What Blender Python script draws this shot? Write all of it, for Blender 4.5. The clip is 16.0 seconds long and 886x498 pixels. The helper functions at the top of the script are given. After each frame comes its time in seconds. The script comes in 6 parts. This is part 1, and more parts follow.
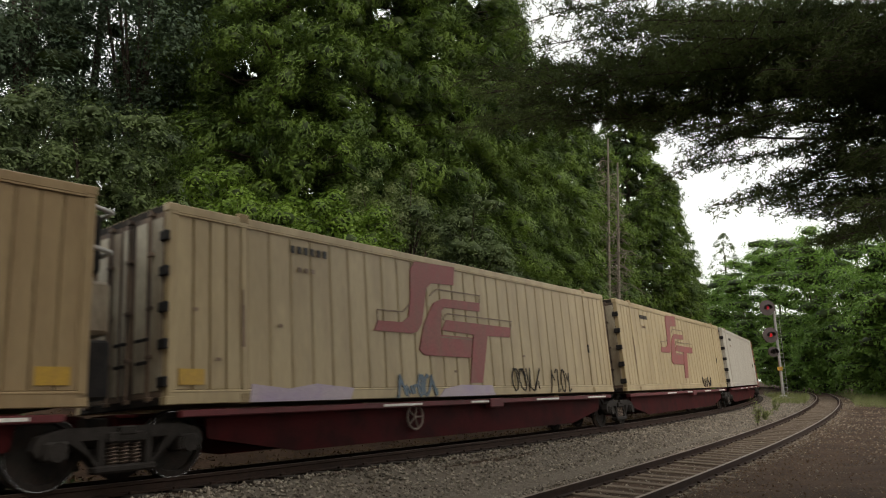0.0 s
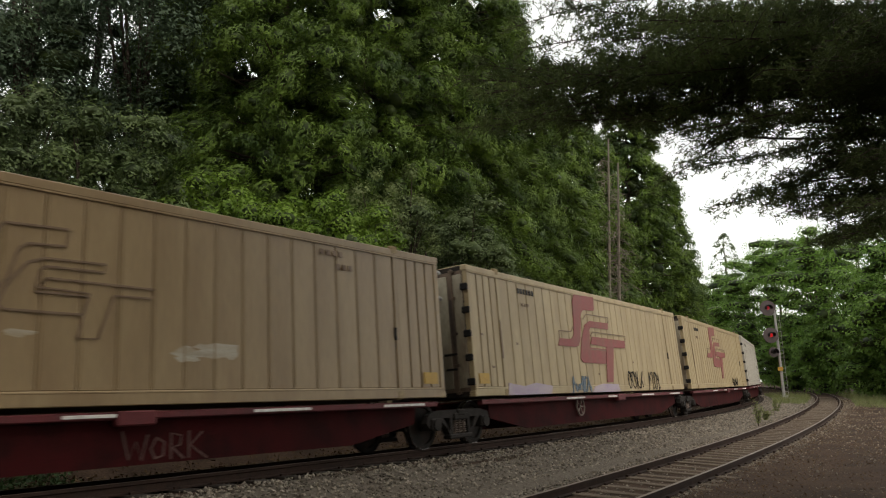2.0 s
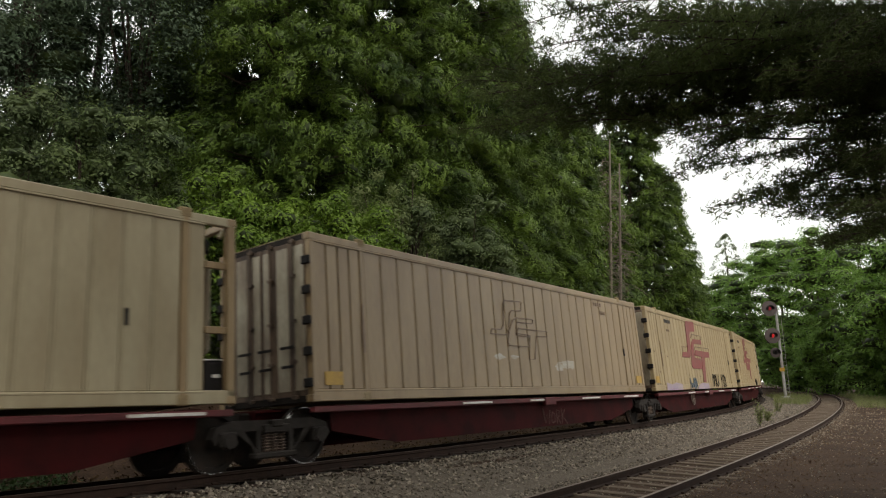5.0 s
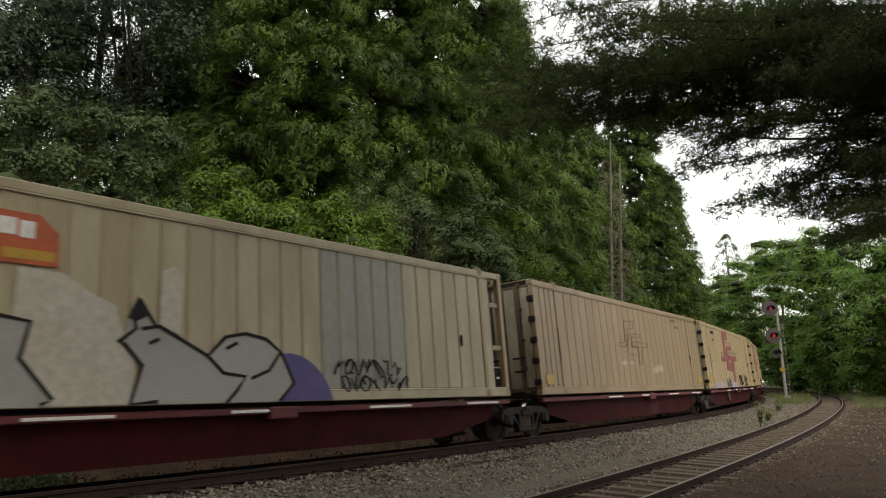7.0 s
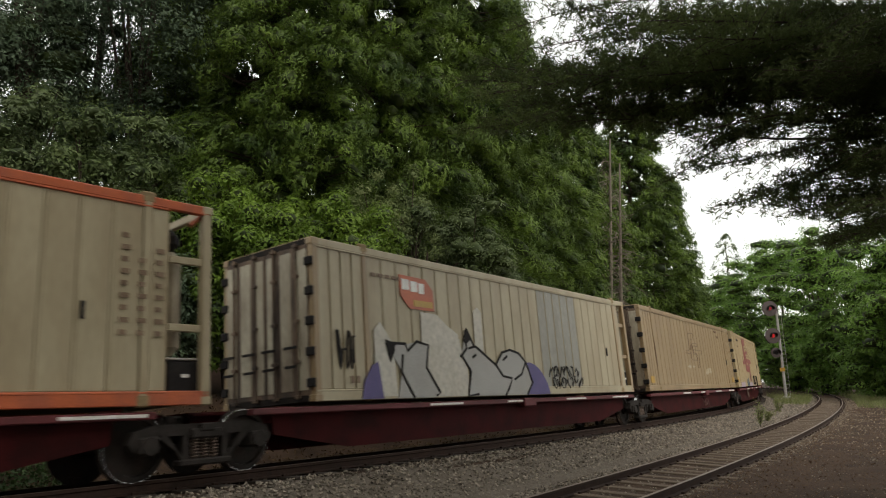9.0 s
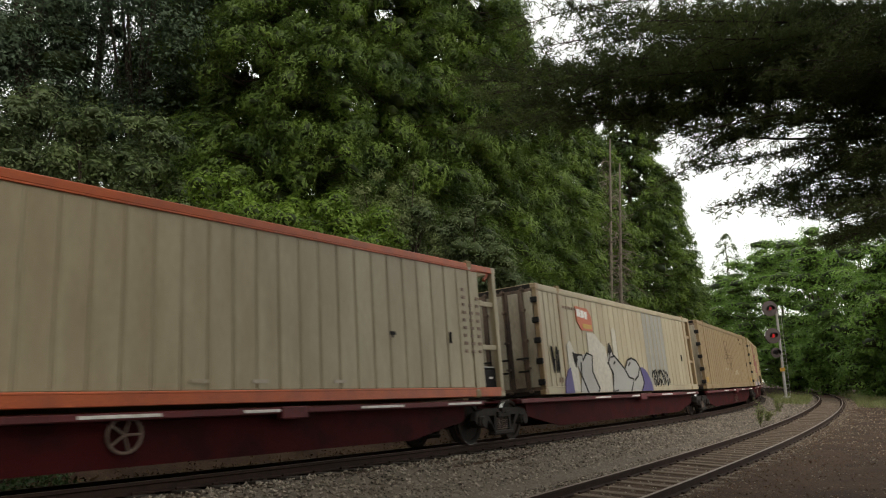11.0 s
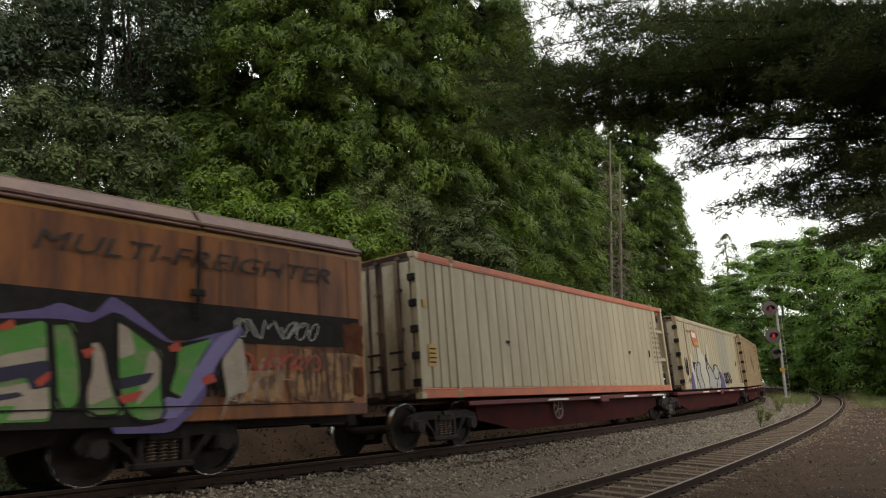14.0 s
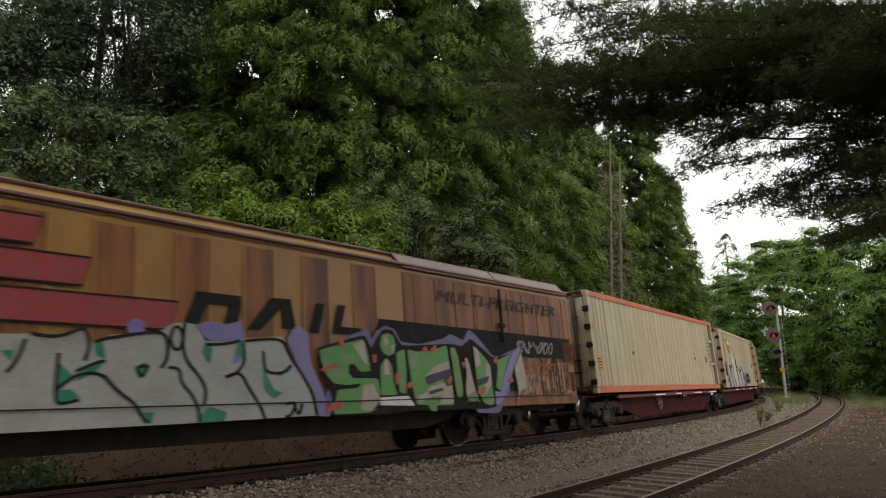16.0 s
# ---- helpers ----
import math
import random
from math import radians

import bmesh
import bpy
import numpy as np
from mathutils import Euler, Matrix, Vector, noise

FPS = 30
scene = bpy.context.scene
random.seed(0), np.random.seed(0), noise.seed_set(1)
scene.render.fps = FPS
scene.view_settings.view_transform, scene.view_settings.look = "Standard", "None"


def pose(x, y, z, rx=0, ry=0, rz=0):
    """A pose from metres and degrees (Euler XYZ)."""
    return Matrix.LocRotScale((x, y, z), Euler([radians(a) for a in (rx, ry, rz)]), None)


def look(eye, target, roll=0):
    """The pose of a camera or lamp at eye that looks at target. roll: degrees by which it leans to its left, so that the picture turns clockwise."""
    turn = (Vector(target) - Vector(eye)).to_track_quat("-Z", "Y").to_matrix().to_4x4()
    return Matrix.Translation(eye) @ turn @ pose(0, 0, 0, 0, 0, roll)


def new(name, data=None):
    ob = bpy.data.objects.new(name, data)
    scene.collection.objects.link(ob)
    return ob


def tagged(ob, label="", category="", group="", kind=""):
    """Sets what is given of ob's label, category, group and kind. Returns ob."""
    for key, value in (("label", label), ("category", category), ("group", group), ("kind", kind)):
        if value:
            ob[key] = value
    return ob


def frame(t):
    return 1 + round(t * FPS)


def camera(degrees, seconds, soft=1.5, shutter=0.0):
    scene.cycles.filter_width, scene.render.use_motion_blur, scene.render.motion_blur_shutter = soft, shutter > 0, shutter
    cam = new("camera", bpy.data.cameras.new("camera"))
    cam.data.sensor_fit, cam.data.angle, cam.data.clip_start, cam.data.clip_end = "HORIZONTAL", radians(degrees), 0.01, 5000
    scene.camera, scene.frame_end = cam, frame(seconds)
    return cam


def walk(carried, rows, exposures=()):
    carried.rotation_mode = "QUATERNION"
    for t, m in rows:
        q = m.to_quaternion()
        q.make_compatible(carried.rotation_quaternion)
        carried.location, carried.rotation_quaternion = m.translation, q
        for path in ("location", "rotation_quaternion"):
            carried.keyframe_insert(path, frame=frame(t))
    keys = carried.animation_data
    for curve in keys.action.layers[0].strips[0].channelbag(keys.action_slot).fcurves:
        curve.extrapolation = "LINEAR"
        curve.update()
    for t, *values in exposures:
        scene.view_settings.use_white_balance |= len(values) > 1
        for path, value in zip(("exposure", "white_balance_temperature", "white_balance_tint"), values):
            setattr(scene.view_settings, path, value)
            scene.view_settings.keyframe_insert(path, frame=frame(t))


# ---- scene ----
cam = camera(63.3, 16.0, soft=1.1, shutter=0.55)


def eye_pose(yaw, tilt, lean=0.74):
    """The camera's pose for a yaw to the left and an upward tilt, in degrees."""
    a, b = radians(yaw), radians(tilt)
    eye = Vector((0, 0, 1.596))
    return look(eye, eye + Vector((-math.sin(a) * math.cos(b), math.cos(a) * math.cos(b), math.sin(b))), lean)


walk(cam, [(0.0, eye_pose(-0.08, 9.80)), (2.0, eye_pose(-0.05, 9.82)), (4.0, eye_pose(0.0, 9.86)),
           (6.3, eye_pose(0.10, 9.86)), (9.0, eye_pose(0.08, 9.86)), (16.0, eye_pose(0.08, 9.86))])

# ---- light ----
SUN_TURN, SUN_HEIGHT = radians(150), radians(48)
world = bpy.data.worlds.new("sky")
scene.world = world
world.use_nodes = True
wn, wl = world.node_tree.nodes, world.node_tree.links
sky = wn.new("ShaderNodeTexSky")
sky.sky_type, sky.sun_disc = "NISHITA", False
sky.sun_elevation, sky.sun_rotation = SUN_HEIGHT, SUN_TURN
sky.air_density, sky.dust_density = 1.0, 4.0
pale = wn.new("ShaderNodeMixRGB")
pale.blend_type = "MIX"
pale.inputs[0].default_value = 0.8
pale.inputs[2].default_value = (9.65, 9.62, 8.95, 1)
wl.new(sky.outputs[0], pale.inputs[1])
wl.new(pale.outputs[0], wn["Background"].inputs[0])
wn["Background"].inputs[1].default_value = 0.19
sun_data = bpy.data.lights.new("sun", "SUN")
sun_data.energy, sun_data.angle, sun_data.color = 0.9, radians(14), (1.0, 0.95, 0.86)
sun = new("sun", sun_data)
sun_way = Vector((math.sin(SUN_TURN) * math.cos(SUN_HEIGHT), math.cos(SUN_TURN) * math.cos(SUN_HEIGHT), math.sin(SUN_HEIGHT)))
sun.matrix_world = look(sun_way * 60, (0, 0, 0))
scene.view_settings.exposure = -0.26


# ---- materials ----
def material(name, colour, rough=0.7, other=None, scale=3.0, metal=0.0, bump=0.0, fine=40.0, stretch=(1, 1, 1), mix=0.6,
             low=0.4, high=0.65, shift=True, speckle=0.18):
    """A surface of two colours in soft patches, with grain and relief."""
    m = bpy.data.materials.new(name)
    m.use_nodes = True
    n, l = m.node_tree.nodes, m.node_tree.links
    b = n["Principled BSDF"]
    b.inputs["Roughness"].default_value, b.inputs["Metallic"].default_value = rough, metal
    if rough >= 0.75:
        b.inputs["Specular IOR Level"].default_value = 0.12
    co = n.new("ShaderNodeTexCoord")
    mp = n.new("ShaderNodeMapping")
    mp.inputs["Scale"].default_value = stretch
    l.new(co.outputs["Object"], mp.inputs["Vector"])
    if shift:
        info, off = n.new("ShaderNodeObjectInfo"), n.new("ShaderNodeMath")
        off.operation = "MULTIPLY"
        off.inputs[1].default_value = 37.0
        l.new(info.outputs["Random"], off.inputs[0])
        l.new(off.outputs[0], mp.inputs["Location"])
    big, small = n.new("ShaderNodeTexNoise"), n.new("ShaderNodeTexNoise")
    for t, s, d in ((big, scale, 5.0), (small, fine, 3.0)):
        t.inputs["Scale"].default_value, t.inputs["Detail"].default_value = s, d
        l.new(mp.outputs[0], t.inputs["Vector"])
    ramp = n.new("ShaderNodeMapRange")
    ramp.inputs[1].default_value, ramp.inputs[2].default_value = low, high
    ramp.inputs[4].default_value = mix
    l.new(big.outputs[0], ramp.inputs[0])
    c = n.new("ShaderNodeMixRGB")
    c.inputs[1].default_value = (*colour, 1)
    c.inputs[2].default_value = (*(other or [v * 0.6 for v in colour]), 1)
    l.new(ramp.outputs[0], c.inputs[0])
    g = n.new("ShaderNodeMapRange")
    g.inputs[3].default_value, g.inputs[4].default_value = 1 - speckle * 2, 1 + speckle * 2
    l.new(small.outputs[0], g.inputs[0])
    k = n.new("ShaderNodeMixRGB")
    k.blend_type = "MULTIPLY"
    k.inputs[0].default_value = 1.0
    l.new(c.outputs[0], k.inputs[1])
    l.new(g.outputs[0], k.inputs[2])
    l.new(k.outputs[0], b.inputs["Base Color"])
    if bump:
        bp = n.new("ShaderNodeBump")
        bp.inputs["Strength"].default_value, bp.inputs["Distance"].default_value = bump, 0.02
        l.new(small.outputs[0], bp.inputs["Height"])
        l.new(bp.outputs[0], b.inputs["Normal"])
    return m


def leaf_material(name, dark, bright, glow=0.3):
    """Foliage: each leaf has its own green, and lets some light through."""
    m = bpy.data.materials.new(name)
    m.use_nodes = True
    n, l = m.node_tree.nodes, m.node_tree.links
    b, out = n["Principled BSDF"], n["Material Output"]
    b.inputs["Roughness"].default_value = 0.55
    b.inputs["Specular IOR Level"].default_value = 0.25
    geo, co, ns = n.new("ShaderNodeNewGeometry"), n.new("ShaderNodeTexCoord"), n.new("ShaderNodeTexNoise")
    ns.inputs["Scale"].default_value, ns.inputs["Detail"].default_value = 0.6, 4.0
    l.new(co.outputs["Object"], ns.inputs["Vector"])
    add = n.new("ShaderNodeMath")
    add.operation = "MULTIPLY_ADD"
    add.inputs[1].default_value = 0.25
    l.new(geo.outputs["Random Per Island"], add.inputs[0])
    sub = n.new("ShaderNodeMapRange")
    sub.inputs[1].default_value, sub.inputs[2].default_value = 0.35, 0.65
    sub.inputs[3].default_value, sub.inputs[4].default_value = 0.02, 0.7
    l.new(ns.outputs[0], sub.inputs[0])
    l.new(sub.outputs[0], add.inputs[2])
    c = n.new("ShaderNodeMixRGB")
    c.use_clamp = True
    c.inputs[1].default_value, c.inputs[2].default_value = (*dark, 1), (*bright, 1)
    l.new(add.outputs[0], c.inputs[0])
    l.new(c.outputs[0], b.inputs["Base Color"])
    tr, mx = n.new("ShaderNodeBsdfTranslucent"), n.new("ShaderNodeMixShader")
    mx.inputs[0].default_value = glow
    l.new(c.outputs[0], tr.inputs["Color"])
    l.new(b.outputs[0], mx.inputs[1])
    l.new(tr.outputs[0], mx.inputs[2])
    l.new(mx.outputs[0], out.inputs["Surface"])
    return m


CREAM = material("cream_paint", (0.4, 0.305, 0.165), 0.5, (0.27, 0.19, 0.095), 1.3, stretch=(1.5, 1, 0.3), fine=14, speckle=0.1, mix=0.6)
WORN = material("worn_cream_paint", (0.3, 0.21, 0.108), 0.42, (0.2, 0.125, 0.058), 1.1, stretch=(1.5, 1, 0.3), fine=14, speckle=0.1, mix=0.6)
WHITE = material("dull_white_paint", (0.39, 0.333, 0.215), 0.5, (0.285, 0.222, 0.13), 1.2, stretch=(1.5, 1, 0.35), fine=14, speckle=0.08)
CLEAN = material("white_door_paint", (0.4, 0.355, 0.26), 0.5, (0.15, 0.105, 0.065), 1.6, stretch=(1, 1, 0.4), mix=0.85, low=0.38, high=0.66, fine=20)
PALEBOX = material("pale_grey_white_paint", (0.44, 0.4, 0.34), 0.5, (0.33, 0.28, 0.22), 1.3, stretch=(1.5, 1, 0.3), fine=14, speckle=0.1)
EDGE = material("brown_outline_paint", (0.16, 0.1, 0.06), 0.6, (0.24, 0.16, 0.1), 5.0)
RUSTCAR = material("red_brown_paint", (0.34, 0.12, 0.06), 0.6, (0.2, 0.08, 0.05), 2.0)
ORANGE = material("orange_red_paint", (0.4524, 0.1014, 0.0312), 0.5, (0.2964, 0.078, 0.039), 3.0)
RED = material("faded_red_paint", (0.3, 0.035, 0.04), 0.55, (0.24, 0.06, 0.06), 5.0, speckle=0.12)
WAGONRED = material("dull_wagon_red", (0.1125, 0.0135, 0.0165), 0.7, (0.0525, 0.0105, 0.0105), 2.0)
MAROON = material("maroon_frame_paint", (0.045, 0.0045, 0.005), 0.8, (0.0104, 0.0035, 0.003), 2.0)
DARK = material("grimy_dark_steel", (0.022, 0.019, 0.017), 0.8, (0.04, 0.028, 0.022), 4.0, bump=0.2)
IRON = material("dusty_cast_steel", (0.032, 0.027, 0.024), 0.8, (0.018, 0.015, 0.013), 6.0, bump=0.3)
TREAD = material("polished_steel", (0.6, 0.6, 0.6), 0.25, (0.45, 0.43, 0.4), 6.0, metal=1.0)
BLACK = material("black_paint", (0.02, 0.018, 0.018), 0.8, (0.034, 0.03, 0.027), 5.0)
FADEDBLACK = material("faded_black_paint", (0.022, 0.019, 0.017), 0.7, (0.09, 0.045, 0.02), 5.0, low=0.48, high=0.7)
YELLOW = material("yellow_label", (0.45, 0.27, 0.03), 0.5, (0.375, 0.21, 0.0375), 12.0)
PAINTWHITE = material("white_marking", (0.72, 0.7, 0.66), 0.5, (0.5, 0.47, 0.42), 8.0)
PURPLE = material("purple_spray_paint", (0.05, 0.032, 0.155), 0.5, (0.075, 0.045, 0.17), 3.0)
LILAC = material("lilac_spray_paint", (0.096, 0.072, 0.2), 0.5, (0.136, 0.104, 0.24), 3.0)
SILVER = material("silver_spray_paint", (0.3485, 0.3485, 0.3276), 0.4, (0.2649, 0.2579, 0.237), 2.0)
GREEN = material("green_spray_paint", (0.075, 0.25, 0.04), 0.5, (0.2, 0.21, 0.12), 2.6, low=0.5, high=0.62)
TEAL = material("teal_spray_paint", (0.02, 0.2, 0.13), 0.5, (0.02, 0.13, 0.09), 3.0)
PINKRED = material("red_spray_paint", (0.42, 0.07, 0.03), 0.5, (0.36, 0.03, 0.04), 1.6)
TAN = material("tan_spray_paint", (0.375, 0.315, 0.255), 0.5, (0.315, 0.2475, 0.195), 4.0)
PALELILAC = material("pale_lilac_spray_paint", (0.2, 0.17, 0.36), 0.5, (0.15, 0.12, 0.3), 2.0)
INDIGO = material("dark_indigo_spray", (0.022, 0.018, 0.05), 0.6, (0.012, 0.012, 0.02), 3.0)
NAVY = material("slate_blue_spray_paint", (0.09, 0.13, 0.17), 0.5, (0.06, 0.08, 0.1), 3.0)
OCHRE = material("ochre_paint", (0.34, 0.175, 0.045), 0.5, (0.23, 0.105, 0.026), 0.9, stretch=(1, 1, 0.4), fine=14, speckle=0.08)
RUSTY = material("rust_streaked_ochre", (0.25, 0.09, 0.025), 0.6, (0.08, 0.024, 0.012), 2.2, stretch=(1.6, 1, 0.25), fine=14, speckle=0.15, mix=0.85)
ROOFRUST = material("oxidised_roof_steel", (0.15, 0.0825, 0.075), 0.45, (0.225, 0.1275, 0.075), 0.9, fine=10)
RAILSTEEL = material("rusty_rail_steel", (0.042, 0.025, 0.019), 0.8, (0.024, 0.017, 0.014), 6.0)
WORNRAIL = material("worn_rail_head", (0.15, 0.105, 0.08), 0.5, (0.075, 0.05, 0.038), 5.0, metal=0.25)
TIMBER = material("grey_sleeper_timber", (0.05, 0.04, 0.033), 0.85, (0.028, 0.022, 0.018), 3.0, bump=0.4)
OLDTIMBER = material("dry_split_sleeper_timber", (0.15, 0.115, 0.085), 0.9, (0.075, 0.055, 0.04), 3.0, stretch=(3, 0.5, 1), bump=0.5)
CONCRETE = material("weathered_concrete", (0.3, 0.28, 0.24), 0.85, (0.2, 0.18, 0.15), 3.0, bump=0.3)
EARTH = material("brown_earth", (0.0612, 0.0374, 0.0245), 0.95, (0.023, 0.0144, 0.0101), 0.9, bump=0.9, fine=22, speckle=0.4, shift=False)
CHIPS = material("pale_dry_chips", (0.15, 0.1, 0.062), 0.9, (0.075, 0.048, 0.03), 6.0, shift=False)
LITTER = material("dry_leaf_litter", (0.0975, 0.0615, 0.0315), 0.95, (0.0413, 0.0263, 0.0158), 4.0, bump=0.6, fine=30, speckle=0.3)
BARK = material("grey_brown_bark", (0.075, 0.055, 0.042), 0.9, (0.04, 0.03, 0.025), 5.0, stretch=(3, 3, 0.6), bump=0.6)
DEADWOOD = material("bleached_dead_wood", (0.22, 0.185, 0.15), 0.85, (0.12, 0.095, 0.075), 4.0, stretch=(3, 3, 0.6), bump=0.3)
GALV = material("galvanised_steel", (0.42, 0.41, 0.38), 0.5, (0.3, 0.28, 0.25), 6.0, metal=0.4)


def stone_material(name, a, b):
    m = material(name, a, 0.9, b, 1.1, bump=0.3, fine=60, shift=False)
    n, l = m.node_tree.nodes, m.node_tree.links
    geo, r, k = n.new("ShaderNodeNewGeometry"), n.new("ShaderNodeMapRange"), n.new("ShaderNodeMixRGB")
    r.inputs[3].default_value, r.inputs[4].default_value = 0.45, 1.65
    k.blend_type = "MULTIPLY"
    k.inputs[0].default_value = 1
    l.new(geo.outputs["Random Per Island"], r.inputs[0])
    old = n["Principled BSDF"].inputs["Base Color"].links[0].from_socket
    l.new(old, k.inputs[1])
    l.new(r.outputs[0], k.inputs[2])
    l.new(k.outputs[0], n["Principled BSDF"].inputs["Base Color"])
    return m


BALLAST = stone_material("crushed_stone", (0.21, 0.18, 0.145), (0.125, 0.1, 0.076))
LOGO = material("faded_logo_red", (0.25, 0.06, 0.055), 0.6, (0.19, 0.085, 0.06), 3.0, stretch=(1, 1, 0.5), speckle=0.2)
CYPRESS = leaf_material("cypress_green", (0.018, 0.04, 0.008), (0.165, 0.245, 0.034), 0.24)
DARKLEAF = leaf_material("dark_grey_green", (0.03, 0.05, 0.026), (0.11, 0.155, 0.085), 0.2)
BRIGHT = leaf_material("fresh_green", (0.05, 0.1, 0.01), (0.2, 0.3, 0.036))
SAGE = leaf_material("sage_green", (0.04, 0.062, 0.024), (0.15, 0.19, 0.075))
PALELEAF = leaf_material("pale_yellow_green", (0.07, 0.1, 0.03), (0.24, 0.28, 0.11), 0.35)
MIXEDLEAF = leaf_material("olive_brown_green", (0.03, 0.05, 0.016), (0.14, 0.185, 0.06), 0.25)
BEECH = leaf_material("beech_green", (0.06, 0.125, 0.018), (0.22, 0.36, 0.065), 0.45)
CEDAR = leaf_material("cedar_needle_green", (0.045, 0.058, 0.02), (0.14, 0.18, 0.055), 0.5)
# Darker than the crowns: shade inside the foliage is painted into this green.
INNER = leaf_material("inner_shade_green", (0.012, 0.022, 0.006), (0.06, 0.085, 0.018), 0.1)
IVY = leaf_material("ivy_green", (0.02, 0.045, 0.012), (0.065, 0.11, 0.032), 0.2)
GRASS = leaf_material("dry_grass_green", (0.12, 0.15, 0.05), (0.28, 0.29, 0.12), 0.3)


# ---- shape helpers ----
def add_box(bm, c, s, bevel=0.0, turn=None):
    """A box with worn edges added to bm: its centre, its size and a turn."""
    made = bmesh.ops.create_cube(bm, size=1.0)["verts"]
    m = Matrix.Translation(c) @ (turn or Matrix()) @ Matrix.Diagonal((*s, 1))
    bmesh.ops.transform(bm, matrix=m, verts=made)
    if bevel:
        edges = list({e for v in made for e in v.link_edges})
        bmesh.ops.bevel(bm, geom=edges, offset=bevel, segments=1, affect="EDGES", clamp_overlap=True)


def add_rod(bm, a, b, r, r2=None, seg=10):
    """A round bar from a to b."""
    a, b = Vector(a), Vector(b)
    d = b - a
    m = Matrix.Translation((a + b) / 2) @ d.to_track_quat("Z", "Y").to_matrix().to_4x4()
    bmesh.ops.create_cone(bm, cap_ends=True, segments=seg, radius1=r, radius2=r if r2 is None else r2, depth=d.length, matrix=m)


def add_prism(bm, outline, y0, y1):
    """A plate with the outline (x, z) between y0 and y1."""
    n = len(outline)
    va = [bm.verts.new((x, y0, z)) for x, z in outline]
    vb = [bm.verts.new((x, y1, z)) for x, z in outline]
    bm.faces.new(va)
    bm.faces.new(vb[::-1])
    for i in range(n):
        bm.faces.new((va[i], vb[i], vb[(i + 1) % n], va[(i + 1) % n]))


def boxes(*rows, bevel=0.01):
    bm = bmesh.new()
    for c, s in rows:
        add_box(bm, c, s, bevel)
    return bm


def mesh_of(name, bm, mat):
    bmesh.ops.recalc_face_normals(bm, faces=bm.faces[:])
    me = bpy.data.meshes.new(name)
    bm.to_mesh(me)
    bm.free()
    me.materials.append(mat)
    return me


def part(name, bm, mat, parent, label=""):
    """One mesh object under a thing or under a part."""
    ob = new(name, bm if isinstance(bm, bpy.types.Mesh) else mesh_of(name, bm, mat))
    ob.parent = parent
    if label:
        ob["label"] = label
    return ob


def raw_mesh(name, verts, faces, mat, smooth=False):
    """A mesh from arrays of places and of equal-sided faces."""
    verts, faces = np.asarray(verts, np.float32), np.asarray(faces, np.int32)
    me = bpy.data.meshes.new(name)
    n, k = faces.shape
    me.vertices.add(len(verts))
    me.vertices.foreach_set("co", verts.ravel())
    me.loops.add(n * k)
    me.loops.foreach_set("vertex_index", faces.ravel())
    me.polygons.add(n)
    me.polygons.foreach_set("loop_start", np.arange(n, dtype=np.int32) * k)
    me.polygons.foreach_set("use_smooth", np.full(n, smooth))
    me.update(calc_edges=True)
    me.materials.append(mat)
    return me


# ---- the line of the railway ----
PSI, BEND, Y0, CANT = 0.91824, 0.005085, 16.733, 0.106
GAUGE = 1.5


def on_line(s, off=0.0, z=0.0):
    """The place s metres along the main track and off metres to its right."""
    a = PSI + BEND * s
    x = (math.sin(a) - math.sin(PSI)) / BEND
    y = Y0 - (math.cos(a) - math.cos(PSI)) / BEND
    return Vector((x + off * math.sin(a), y - off * math.cos(a), z))


def siding(s):
    """How far the second track lies to the right of the first."""
    return 4.32 + (0.00105 * (s - 11) ** 2 if s < 62 else 2.731 + 0.107 * (s - 62))


def siding_top(s):
    """The height of the second track's rails, which climbs away from the yard."""
    return float(np.interp(s, (-40, -5, 10, 20, 30, 40, 50, 120), (-0.44, -0.43, -0.29, -0.19, -0.09, 0.0, 0.05, 0.1)))


def strip_of(name, profile, mat, s0, s1, step, line, smooth=False):
    """A body of constant outline (offset, height) swept along a line."""
    ss = np.arange(s0, s1 + step / 2, step)
    k = len(profile)
    vs = [line(s, o, z) for s in ss for o, z in profile]
    fs = [(i * k + j, i * k + (j + 1) % k, (i + 1) * k + (j + 1) % k, (i + 1) * k + j)
          for i in range(len(ss) - 1) for j in range(k)]
    return raw_mesh(name, vs, fs, mat, smooth)


RAIL = [(-0.036, 0), (0.036, 0), (0.036, -0.04), (0.01, -0.055), (0.01, -0.13), (0.07, -0.15), (0.07, -0.165),
        (-0.07, -0.165), (-0.07, -0.15), (-0.01, -0.13), (-0.01, -0.055), (-0.036, -0.04)]


def canted(s, off, z):
    return on_line(s, off * math.cos(CANT) - z * math.sin(CANT), z * math.cos(CANT) + off * math.sin(CANT))


def second(s, off, z):
    return on_line(s, siding(s) + off, z + siding_top(s))


def ground_height(s, off):
    """The lie of the land across the line: bank, ballast bed, cess and yard."""
    b, d = siding(s), siding_top(s)
    pts = [(-400, 8), (-60, 6), (-30, 4.0), (-14, 1.9), (-7, 0.75), (-4.6, 0.1), (-3.4, -0.45), (-2.6, -0.5), (-1.7, -0.42), (-1.3, -0.33), (1.3, -0.07), (1.75, -0.14),
           (b - 1.6, d - 0.16), (b - 1.0, d - 0.14), (b - 0.65, d - 0.175), (b + 0.65, d - 0.175), (b + 1.0, d - 0.15), (b + 2.0, d - 0.16), (b + 6, -0.33), (b + 30, -0.25), (b + 400, 0.0)]
    return float(np.interp(off, [q[0] for q in pts], [q[1] for q in pts]))


